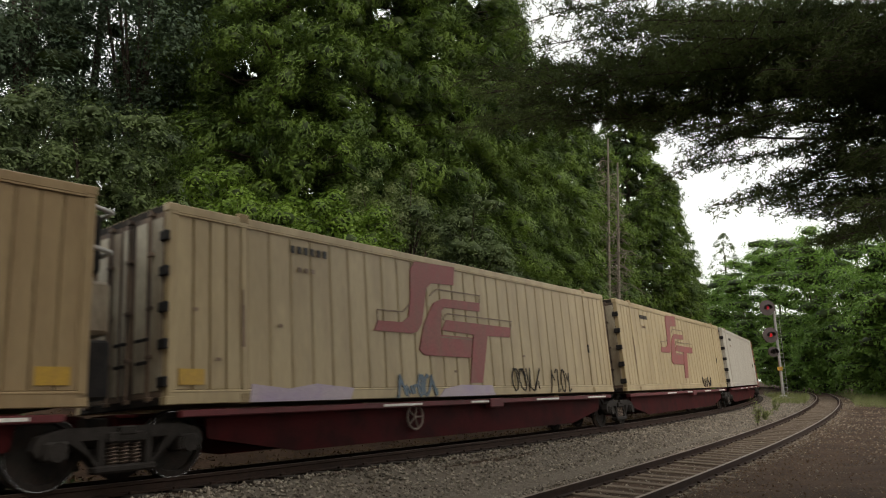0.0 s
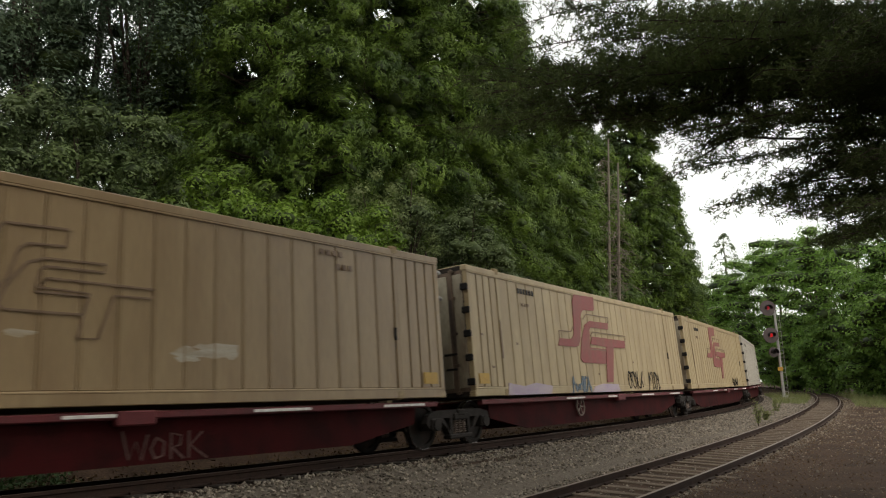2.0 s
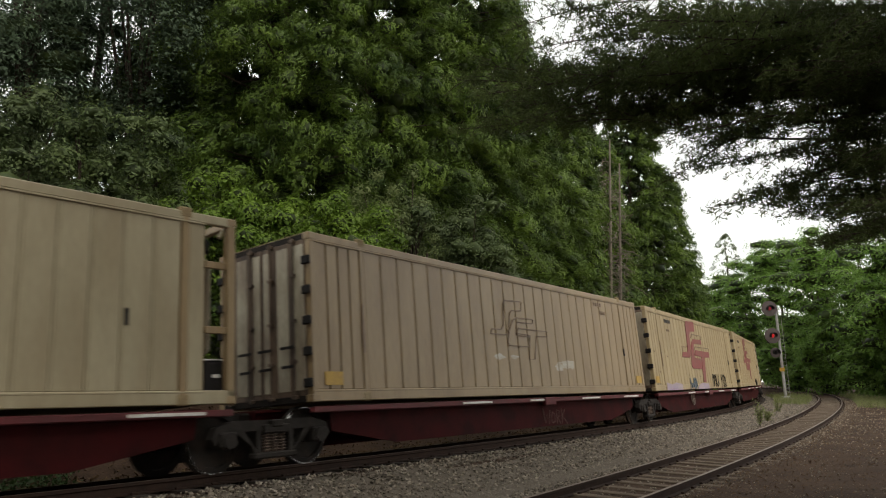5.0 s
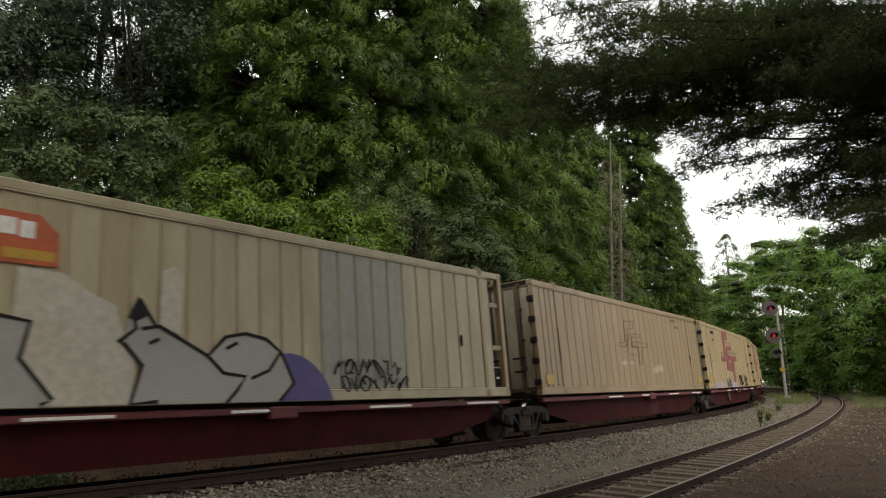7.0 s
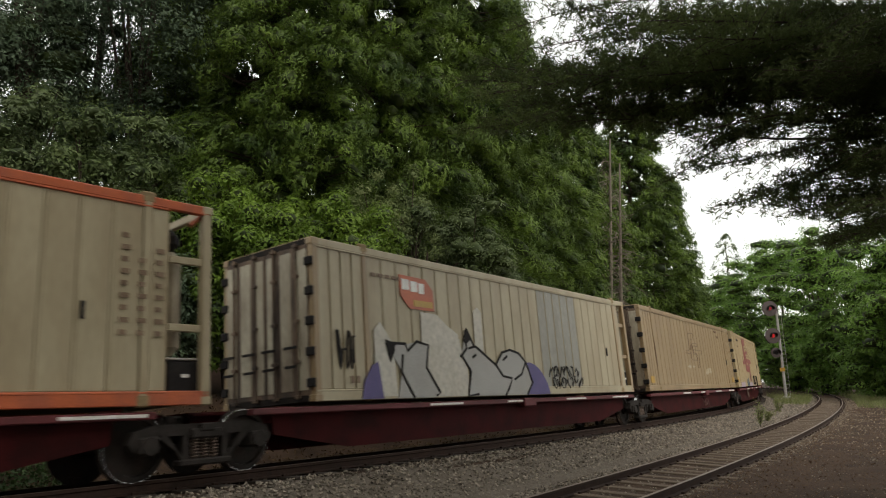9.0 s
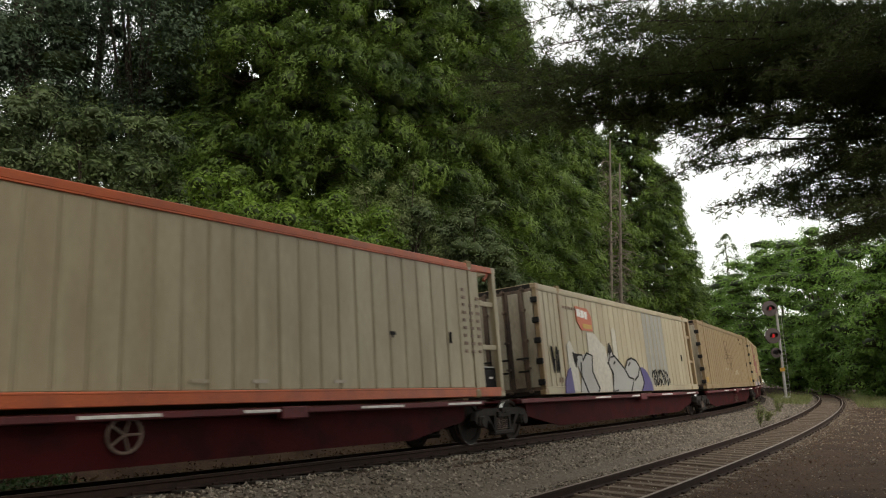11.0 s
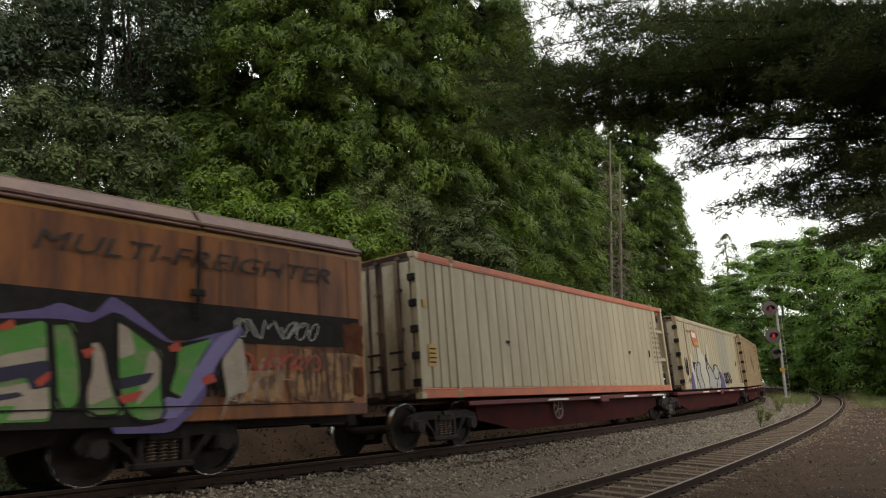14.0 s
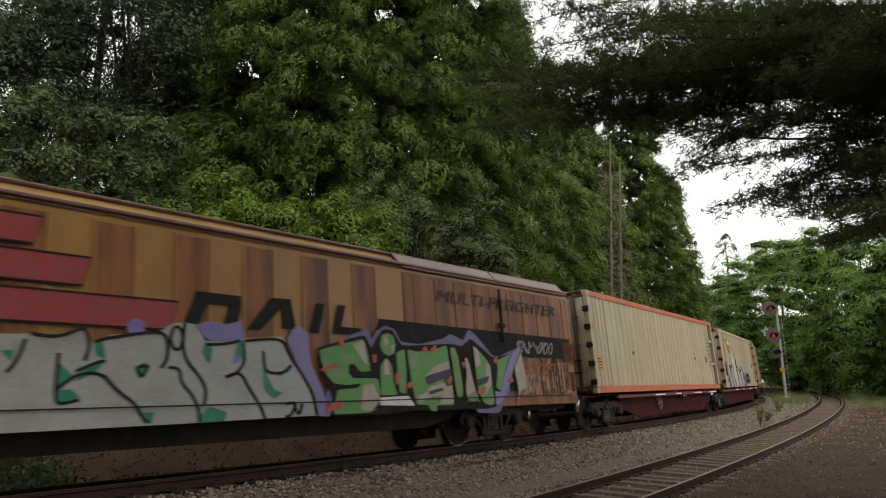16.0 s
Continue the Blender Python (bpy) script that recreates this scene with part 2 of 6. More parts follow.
def build_ground():
    offs = [-400, -200, -100, -60, -40, -30, -22, -18, -14, -11, -9, -7, -5.8, -4.6, -4, -3.4, -2.6, -1.7, -1.3, -0.6, 0, 0.6, 1.3, 1.75, 2.2, 2.7]
    rel = [-1.9, -1.5, -1.2, -0.6, 0, 0.6, 1.2, 1.6, 2.0, 2.6, 3.3, 4, 5, 6, 7.5, 9, 11, 14, 20, 30, 60, 120, 400]
    ss = [-400, -250, -150, -100, -60, -40, -30, *np.arange(-24, 60, 1.0), *np.arange(60, 130, 5.0), 150, 180, 230, 300]
    vs = []
    for s in ss:
        so = min(max(s, -100), 150)
        for o in offs + [siding(so) + r for r in rel]:
            z = ground_height(so, o)
            rough = 0.05 if abs(o) < 3 or abs(o - siding(so)) < 2 else 0.16
            q = on_line(so, o) + (on_line(so + 1, 0) - on_line(so, 0)) * (s - so)
            vs.append((q.x, q.y, z + rough * 0.4 * noise.noise((q.x * 0.9, q.y * 0.9, 0.3)) + (0.0 if abs(o) < 4 else 0.25 * rough * noise.noise((q.x * 3, q.y * 3, 5)))))
    k = len(offs) + len(rel)
    fs = [(i * k + j, i * k + j + 1, (i + 1) * k + j + 1, (i + 1) * k + j) for i in range(len(ss) - 1) for j in range(k - 1)]
    ground = new("ground", raw_mesh("ground", vs, fs, EARTH, True))
    tagged(ground, "brown earth with worn ground and leaf litter beside the tracks", "ground", kind="structure")


build_ground()


def stones(name, label, count, spots, lo, hi, mat):
    """Loose broken stones, scattered over places given by a function."""
    rng = np.random.default_rng(5)
    base = np.array([(1, 0, 0), (-1, 0, 0), (0, 1, 0), (0, -1, 0), (0, 0, 1), (0, 0, -1)], float)
    tris = np.array([(0, 2, 4), (2, 1, 4), (1, 3, 4), (3, 0, 4), (2, 0, 5), (1, 2, 5), (3, 1, 5), (0, 3, 5)])
    c = np.array([spots(rng) for _ in range(count)])
    size = rng.uniform(lo, hi, (count, 1, 1))
    v = base[None] * size * rng.uniform(0.55, 1.2, (count, 6, 1)) + rng.normal(0, 0.25, (count, 6, 3)) * size
    a = rng.uniform(0, 6.28, count)
    rot = np.zeros((count, 3, 3))
    rot[:, 0, 0], rot[:, 0, 1], rot[:, 1, 0], rot[:, 1, 1], rot[:, 2, 2] = np.cos(a), -np.sin(a), np.sin(a), np.cos(a), 0.8
    v = np.einsum("nij,nkj->nki", rot, v) + c[:, None]
    f = tris[None] + (np.arange(count) * 6)[:, None, None]
    ob = new(name, raw_mesh(name, v.reshape(-1, 3), f.reshape(-1, 3), mat))
    return tagged(ob, label, "ballast", kind="stuff")


def build_grit():
    """The packed stone bed under the loose ballast between the tracks."""
    ss = np.arange(-13, 64.5, 0.75)
    vs = []
    for s in ss:
        for u in (0, 0.15, 0.35, 0.6, 0.8, 1):
            o = 1.3 + u * (siding(s) - 2.3)
            q = on_line(s, o)
            vs.append((q.x, q.y, ground_height(s, o) + (0.022 if 0 < u < 1 else -0.01)))
    fs = [(i * 6 + j, i * 6 + j + 1, i * 6 + j + 7, i * 6 + j + 6) for i in range(len(ss) - 1) for j in range(5)]
    bed = new("ballast_base", raw_mesh("ballast_base", vs, fs, GRIT, True))
    tagged(bed, "packed grey-brown stone grit between the two tracks", "ballast", kind="structure")


GRIT = material("packed_stone_grit", (0.135, 0.112, 0.088), 0.95, (0.075, 0.06, 0.046), 9.0, bump=0.9, fine=45, speckle=0.35, shift=False)
build_grit()


def spot_between(rng):
    s = -13 + 75 * rng.random() ** 1.8
    o = rng.uniform(1.28, siding(s) - 0.95)
    q = on_line(s, o)
    return (q.x, q.y, ground_height(s, o) + 0.028)


def spot_four_foot(rng):
    s = -9 + 60 * rng.random() ** 1.6
    o = siding(s) + rng.uniform(-1.3, 1.35)
    q = on_line(s, o)
    return (q.x, q.y, ground_height(s, o) - 0.005)


def spot_under(rng):
    s = -16 + 60 * rng.random() ** 1.6
    o = rng.uniform(-2.9, 1.3)
    q = on_line(s, o)
    return (q.x, q.y, ground_height(s, o))


stones("ballast_bed", "grey and tan crushed stone between the two tracks", 25000, spot_between, 0.022, 0.046, BALLAST)
stones("ballast_siding", "dirty crushed stone between worn timber sleepers", 5000, spot_four_foot, 0.018, 0.04, BALLAST)
def spot_yard(rng):
    s = 8 + 52 * rng.random() ** 0.8
    o = siding(s) + 1.0 + 11 * rng.random() ** 1.3
    q = on_line(s, o)
    return (q.x, q.y, ground_height(s, o))


def spot_shoulder(rng):
    s = -8 + 40 * rng.random() ** 1.4
    o = siding(s) + 0.85 + 4.5 * rng.random() ** 1.6
    q = on_line(s, o)
    return (q.x, q.y, ground_height(s, o) - 0.004)


PALESTONE = stone_material("pale_dusty_gravel", (0.25, 0.205, 0.155), (0.15, 0.12, 0.088))
stones("yard_gravel", "pale dusty gravel on the open yard beyond the siding", 9000, spot_yard, 0.02, 0.045, PALESTONE)
stones("siding_shoulder", "small dark stones trodden into the earth beside the siding", 4500, spot_shoulder, 0.012, 0.032, BALLAST)
stones("ballast_main", "dark crushed stone under the main track", 5000, spot_under, 0.022, 0.05, BALLAST)


def build_track(name, label, line, s0, s1, sleeper_from, sleeper_to, mat, drop):
    track = tagged(new(name), label, "railway track", kind="structure")
    for side in (-1, 1):
        outline = [(side * GAUGE / 2 + o, z) for o, z in RAIL]
        part("rail", strip_of("rail", outline, RAILSTEEL, s0, s1, 1.0, line), RAILSTEEL, track, "rusty steel rail")
        head = [(side * GAUGE / 2 + o, z) for o, z in ((-0.03, -0.006), (0.03, -0.006), (0.03, 0.003), (-0.03, 0.003))]
        part("rail_head", strip_of("rail_head", head, WORNRAIL, s0, s1, 1.0, line), TREAD, track, "worn running surface")
    sl = bmesh.new()
    add_box(sl, (0, 0, -0.24), (0.24, 2.5, 0.15), 0.015)
    me = mesh_of("sleeper", sl, mat)
    clip = bmesh.new()
    for side in (-1, 1):
        for e in (-0.1, 0.1):
            add_box(clip, (0, side * GAUGE / 2 + e, -0.15), (0.1, 0.06, 0.05), 0.01)
    ce = mesh_of("rail_clip", clip, RAILSTEEL)
    rng = random.Random(3)
    s = sleeper_from
    while s < sleeper_to:
        q, q2 = line(s, 0, 0), line(s + 0.3, 0, 0)
        left = line(s, -1, 0) - q
        fwd = (q2 - q).normalized()
        up = fwd.cross(left).normalized()
        m = Matrix((fwd, left.normalized(), up)).transposed().to_4x4()
        m.translation = q
        ob = part("sleeper", me, mat, track)
        ob.matrix_basis = m @ pose(0, rng.uniform(-0.05, 0.05), drop * rng.uniform(0, 0.025), 0, 0, rng.uniform(-1.5, 1.5))
        c = part("rail_clip", ce, RAILSTEEL, ob)
        s += 0.63
    return track


build_track("main_track", "canted main railway track with rusty rails on stone ballast", canted, -95, 140, -14, 62, TIMBER, 0)
build_track("siding_track", "worn siding track with weathered timber sleepers", second, -40, 110, -9, 60, OLDTIMBER, 1)


# ---- the train ----
def travelled(t):
    """Metres that the train has gone since the start."""
    return 3.62 * t + 0.012 * t * t


def unit_pose(tail, lead, t):
    """The pose of a vehicle that rests on the track at two places."""
    a, b = on_line(tail + travelled(t)), on_line(lead + travelled(t))
    fwd = (b - a).normalized()
    left = Vector((-fwd.y, fwd.x, 0))
    up = Vector((0, 0, 1))
    l2 = left * math.cos(CANT) - up * math.sin(CANT)
    u2 = up * math.cos(CANT) + left * math.sin(CANT)
    m = Matrix((fwd, l2, u2)).transposed().to_4x4()
    m.translation = (a + b) / 2
    return m


TIMES = [i * 0.5 for i in range(33)]
SPIN = [i * 16.0 / 112 for i in range(113)]
WHEEL_R = 0.46
moving, rolling = [], []


def wheel_mesh():
    bm = bmesh.new()
    for side in (-1, 1):
        y = side * 0.74
        prof = [(0.09, -0.09), (0.12, -0.09), (0.12, -0.03), (0.37, -0.02), (0.38, -0.065), (0.46, -0.065), (0.465, 0.03), (0.49, 0.04), (0.49, 0.068), (0.38, 0.068), (0.37, 0.02), (0.12, 0.03), (0.12, 0.09), (0.09, 0.09)]
        rings = []
        for i in range(24):
            a = i / 24 * math.tau
            rings.append([bm.verts.new((r * math.cos(a), y - side * o, r * math.sin(a))) for r, o in prof])
        for i in range(24):
            p, q = rings[i], rings[(i + 1) % 24]
            for j in range(len(prof) - 1):
                bm.faces.new((p[j], p[j + 1], q[j + 1], q[j]))
    add_rod(bm, (0, -1.02, 0), (0, 1.02, 0), 0.085, seg=12)
    for k in range(3):
        a = k * math.tau / 3
        for side in (-1, 1):
            add_box(bm, (0.06 * math.cos(a), side * 1.12, 0.06 * math.sin(a)), (0.03, 0.04, 0.03), 0.004)
    return bm


def tread_mesh(side):
    bm = bmesh.new()
    if side:
        n = 32
        rows = [[bm.verts.new((r * math.cos(i / n * math.tau), side * 0.74 - side * o, r * math.sin(i / n * math.tau))) for i in range(n)]
                for r, o in ((0.463, -0.06), (0.468, 0.028), (0.455, 0.028), (0.455, -0.06))]
        for a in range(4):
            for i in range(n):
                bm.faces.new((rows[a][i], rows[a][(i + 1) % n], rows[(a + 1) % 4][(i + 1) % n], rows[(a + 1) % 4][i]))
    return bm


def sideframe_bm(side):
    """A cast three-piece bogie frame: arched top, drop middle, two windows."""
    y0, y1 = side * 0.97, side * 1.11
    bm = bmesh.new()
    x = 0.915
    add_prism(bm, [(-x - 0.27, 0.50), (-x - 0.2, 0.66), (-x + 0.1, 0.74), (x - 0.1, 0.74), (x + 0.2, 0.66), (x + 0.27, 0.50), (x + 0.2, 0.40), (x + 0.08, 0.58), (-x - 0.08, 0.58), (-x - 0.2, 0.40)], y0, y1)
    for k in (-1, 1):
        add_prism(bm, [(k * (x - 0.12), 0.60), (k * (x - 0.30), 0.60), (k * 0.36, 0.17), (k * 0.36, 0.28)][::k], y0, y1)
        add_prism(bm, [(k * 0.28, 0.6), (k * 0.37, 0.6), (k * 0.37, 0.2), (k * 0.28, 0.2)][::k], y0, y1)
        add_box(bm, (k * x, (y0 + y1) / 2, 0.47), (0.30, 0.26, 0.24), 0.03)
        add_rod(bm, (k * x, side * 1.0, 0.46), (k * x, side * 1.2, 0.46), 0.12, seg=14)
    add_box(bm, (0, (y0 + y1) / 2, 0.20), (0.86, 0.2, 0.10), 0.025)
    add_box(bm, (0, (y0 + y1) / 2, 0.60), (0.52, 0.24, 0.14), 0.02)
    add_box(bm, (0, (y0 + y1) / 2 + side * 0.04, 0.68), (0.24, 0.2, 0.12), 0.02)
    return bm


def coil_mesh():
    """One coil spring."""
    n, seg, vs, fs = 42, 4, [], []
    for i in range(n + 1):
        a = i / n * math.tau * 6
        c = Vector((0.055 * math.cos(a), 0.055 * math.sin(a), 0.25 + 0.27 * i / n))
        u = Vector((math.cos(a), math.sin(a), 0))
        for k in range(seg):
            q = k / seg * math.tau
            vs.append(c + u * 0.014 * math.cos(q) + Vector((0, 0, 0.014 * math.sin(q))))
    fs = [(i * seg + k, i * seg + (k + 1) % seg, (i + 1) * seg + (k + 1) % seg, (i + 1) * seg + k) for i in range(n) for k in range(seg)]
    return raw_mesh("coil_spring", vs, fs, WORNRAIL, True)


MESH = {"wheelset": mesh_of("wheelset", wheel_mesh(), DARK), "coil": coil_mesh()}
for key, side in (("near", -1), ("far", 1)):
    MESH["frame" + key] = mesh_of("sideframe", sideframe_bm(side), IRON)
    MESH["tread" + key] = mesh_of("tread", tread_mesh(side), TREAD)


def add_bogie(wagon, x):
    bolster = bmesh.new()
    add_box(bolster, (0, 0, 0.6), (0.42, 2.0, 0.26), 0.03)
    add_rod(bolster, (0, 0, 0.7), (0, 0, 0.88), 0.2, seg=16)
    for k in (-1, 1):
        add_box(bolster, (k * 0.42, 0, 0.42), (0.09, 1.9, 0.09), 0.01)
    bogie = part("bogie", bolster, DARK, wagon, "dusty cast steel bogie")
    bogie.location.x = x
    for key in ("near", "far"):
        part("sideframe", MESH["frame" + key], IRON, bogie)
        for x2 in (-0.16, 0.0, 0.16):
            part("coil_spring", MESH["coil"], GALV, bogie, "pale coil spring").location = (x2, (-1.06 if key == "near" else 1.06), 0)
    for k in (-1, 1):
        wheels = part("wheelset", MESH["wheelset"], DARK, wagon, "dark wheels with a shiny tread")
        wheels.location = (x + k * 0.915, 0, WHEEL_R)
        for key in ("near", "far"):
            part("tread", MESH["tread" + key], TREAD, wheels)
        rolling.append((wheels, x + k * 0.915))
    return bogie


def container_wagon(tail, lead, bogies, label, handbrake=False):
    """A skeleton wagon unit; the deck is about 0.97 m above the rails."""
    wagon = tagged(new("container_wagon"), label, "railway wagon", group="wagons of the train")
    n = (lead - tail) / 2
    e = n - 0.25
    spine = bmesh.new()
    add_prism(spine, [(-e, 0.92), (e, 0.92), (e, 0.72), (n - 1.9, 0.70), (n - 3.4, 0.24), (-n + 3.4, 0.24), (-n + 1.9, 0.70), (-e, 0.72)], -0.32, 0.32)
    for z in (0.26, 0.88):
        add_box(spine, (0, 0, z), (2 * n - 7.2 if z < 0.5 else 2 * e, 0.86, 0.04), 0.008)
    part("centre_sill", spine, MAROON, wagon, "dark maroon fish-bellied centre sill")
    for side in (-1, 1):
        belly = bmesh.new()
        add_prism(belly, [(-n + 1.25, 0.84), (n - 1.25, 0.84), (n - 1.3, 0.5), (n - 3.0, 0.20), (-n + 3.0, 0.20), (-n + 1.3, 0.5)], side * 1.02, side * 1.05)
        for k in range(-5, 6):
            add_box(belly, (k * (n - 3.2) / 5.4, side * 0.98, 0.6), (0.05, 0.09, 0.40), 0.006)
        part("side_skirt", belly, MAROON, wagon, "dark maroon fish-bellied side plate")
        rail = bmesh.new()
        add_box(rail, (0, side * 1.16, 0.86), (2 * n - 1.5, 0.14, 0.10), 0.012)
        part("side_rail", rail, WAGONRED, wagon, "dull red side rail")
        for k in range(-2, 3):
            if abs(k) == 1 or k == 0 or k == 2:
                mark = boxes(((k * n * 0.36 + 0.5, side * 1.236, 0.86), (1.15, 0.012, 0.045)), bevel=0.003)
                part("reflector", mark, PAINTWHITE, wagon, "white reflector strip")
        shoe = boxes(((0.9, side * 1.2, 0.82), (0.55, 0.16, 0.2)), bevel=0.02)
        part("side_bracket", shoe, WAGONRED, wagon, "red bracket")
    for x in (-n + 1.4, -n * 0.45, 0.0, n * 0.45, n - 1.4):
        part("cross_bearer", boxes(((x, 0, 0.87), (0.3, 2.36, 0.12)), bevel=0.012), MAROON, wagon)
    end = boxes(((-e - 0.1, 0, 0.74), (0.7, 0.32, 0.3)), ((-e - 0.45, 0, 0.74), (0.24, 0.42, 0.36)), bevel=0.03)
    part("coupler", end, DARK, wagon, "grimy cast coupling")
    tank = bmesh.new()
    add_rod(tank, (-2.3, -0.72, 0.55), (-1.2, -0.72, 0.55), 0.2, seg=16)
    part("air_reservoir", tank, DARK, wagon, "dark air reservoir")
    part("brake_valve", boxes(((0.2, -0.72, 0.6), (0.5, 0.35, 0.35)), bevel=0.04), DARK, wagon)
    if handbrake:
        wheel = bmesh.new()
        for i in range(20):
            a, b = i / 20 * math.tau, (i + 1) / 20 * math.tau
            add_rod(wheel, (-1.9 + 0.24 * math.cos(a), -1.13, 0.62 + 0.24 * math.sin(a)), (-1.9 + 0.24 * math.cos(b), -1.13, 0.62 + 0.24 * math.sin(b)), 0.022, seg=6)
        for i in range(5):
            a = i / 5 * math.tau
            add_rod(wheel, (-1.9, -1.12, 0.62), (-1.9 + 0.24 * math.cos(a), -1.13, 0.62 + 0.24 * math.sin(a)), 0.018, seg=6)
        part("handbrake_wheel", wheel, WORNRAIL, wagon, "dusty spoked handbrake wheel")
    for x in bogies:
        add_bogie(wagon, x)
    moving.append((wagon, tail, lead, Matrix()))
    return wagon


FLOOR = 0.99


# Door grime; its dark brown also paints the shade in the panel recesses.
GRIMESHADE = material("rusty_grime_and_recess_shade", (0.15, 0.1, 0.065), 0.7, (0.035, 0.022, 0.016), 2.2, stretch=(1, 1, 0.35), mix=0.9, low=0.42, high=0.6)


def add_doors(box, L, H, paint, hinge=BLACK):
    """Two leaves with locking bars at the trailing end."""
    for side in (-1, 1):
        leaf = bmesh.new()
        add_box(leaf, (-L / 2 + 0.01, side * 0.57, H / 2), (0.06, 1.12, H - 0.22), 0.012)
        door = part("door", leaf, GRIMESHADE, box, "pale steel door leaf with rusty grime and darkened recesses")
        for y in (0.15, 0.56, 0.97):
            part("door_panel", boxes(((-L / 2 - 0.025, side * y, H / 2), (0.02, 0.2 if y < 0.5 else 0.3, H - 0.4)), bevel=0.009), paint, door)
        for k in (0.27, 0.86):
            bar = bmesh.new()
            add_rod(bar, (-L / 2 - 0.065, side * k, 0.06), (-L / 2 - 0.065, side * k, H - 0.06), 0.02, seg=8)
            for z in (0.1, 0.7, 1.4, 2.2, H - 0.12):
                add_box(bar, (-L / 2 - 0.055, side * k, z), (0.07, 0.12, 0.06), 0.008)
            part("locking_bar", bar, GRIMESHADE, door, "rusty locking bar")
            for z, w in ((0.95, 0.36), (0.62, 0.3)):
                part("door_handle", boxes(((-L / 2 - 0.09, side * k + 0.14, z), (0.022, w, 0.05)), bevel=0.006), BLACK, door)
        for z in (0.32, 0.85, 1.38, 1.91, 2.44):
            h = boxes(((-L / 2 - 0.03, side * 1.17, z), (0.07, 0.19, 0.15)), bevel=0.015)
            part("hinge", h, hinge, door, "black hinge")


SEALANT = material("grimy_sealant", (0.3, 0.225, 0.125), 0.8, (0.17, 0.125, 0.07), 6.0)


def container(label, L, H, tail, lead, centre, paint, post_paint, rail_paint, panels, end_frame=None, doors=True, nose=1.0):
    """A box container in parts: panels, rails, posts, roof, doors."""
    box = tagged(new("shipping_container"), label, "container", group="containers on the train")
    a, b = -L / 2, L / 2 - (nose if end_frame else 0.0)
    core = bmesh.new()
    add_box(core, ((a + b) / 2 + 0.03, 0, H / 2), (b - a - 0.08, 2.40, H - 0.1), 0.0)
    part("inner_wall", core, SEALANT, box, "grimy joint behind the panels")
    inset = 1.28
    stations = [(a + 0.12, a + inset), (a + inset + 0.1, b - inset - 0.1 if not end_frame else b - 0.4), ]
    if not end_frame:
        stations.append((b - inset, b - 0.12))
    else:
        stations.append((b - 0.3, b - 0.02))
    for side in (-1, 1):
        for i, (p, q) in enumerate(stations):
            k = panels if i == 1 else max(1, round(panels * (q - p) / (stations[1][1] - stations[1][0]) * 1.6))
            w = (q - p) / k
            bm = bmesh.new()
            add_box(bm, (0, 0, 0), (w - (0.041 if i == 1 else 0.03), 0.045, H - 0.36), 0.011)
            me = mesh_of("side_panel", bm, paint)
            rb = bmesh.new()
            add_box(rb, (0, 0, 0), (0.036, 0.05, H - 0.36), 0.012)
            rib_me = mesh_of("rib", rb, paint)
            for j in range(k):
                ob = part("side_panel", me, paint, box)
                ob.location = (p + (j + 0.5) * w, side * 1.208, H / 2 + 0.02)
                if i == 1:
                    r = part("rib", rib_me, paint, box)
                    r.location = (p + j * w, side * 1.2135, H / 2 + 0.02)
        for nm, z, hgt in (("top_rail", H - 0.07, 0.14), ("bottom_rail", 0.1, 0.2)):
            bm = bmesh.new()
            add_box(bm, (0, side * 1.2, z), (L - 0.02, 0.10, hgt), 0.012)
            add_box(bm, ((a + b) / 2, side * 1.225, z + (0.075 if nm == "bottom_rail" else -0.085)), (b - a - 0.06, 0.06, 0.03), 0.006)
            part(nm, bm, rail_paint, box)
        for x in ((a + inset + 0.05, b - inset - 0.05) if not end_frame else (a + inset + 0.05, b - 0.35)):
            bm = bmesh.new()
            add_box(bm, (x, side * 1.21, H / 2), (0.12, 0.085, H), 0.012)
            post = part("lifting_post", bm, post_paint, box)
            for z in (H - 0.02, 0.07):
                part("corner_casting", boxes(((x, side * 1.2, z), (0.2, 0.11, 0.17)), bevel=0.02), SEALANT, post, "brown stained corner casting")
        for x in (a + 0.07, L / 2 - 0.07):
            bm = bmesh.new()
            add_box(bm, (x, side * 1.18, H / 2), (0.14, 0.14, H - 0.02), 0.015)
            for z in (0.06, H - 0.06):
                add_box(bm, (x, side * 1.17, z), (0.18, 0.165, 0.13), 0.015)
            part("corner_post", bm, post_paint, box)
        latch = boxes(((b - inset - 0.12 if not end_frame else b - 1.2, side * 1.25, H * 0.42), (0.06, 0.03, 0.24)), bevel=0.008)
        part("side_latch", latch, BLACK, box, "black latch")
    lid = bmesh.new()
    add_box(lid, ((a + b) / 2, 0, H - 0.01), (b - a - 0.02, 2.36, 0.06), 0.015)
    for j in range(24):
        add_box(lid, (a + (j + 0.5) * (b - a) / 24, 0, H + 0.02), (0.18, 2.2, 0.03), 0.01)
    part("roof", lid, rail_paint if rail_paint is ORANGE else post_paint, box)
    if doors:
        add_doors(box, L, H, CLEAN)
    part("door_sill", boxes(((a + 0.03, 0, 0.06), (0.09, 2.3, 0.12)), bevel=0.012), DARK, box)
    part("door_header", boxes(((a + 0.03, 0, H - 0.06), (0.09, 2.3, 0.12)), bevel=0.012), DARK, box)
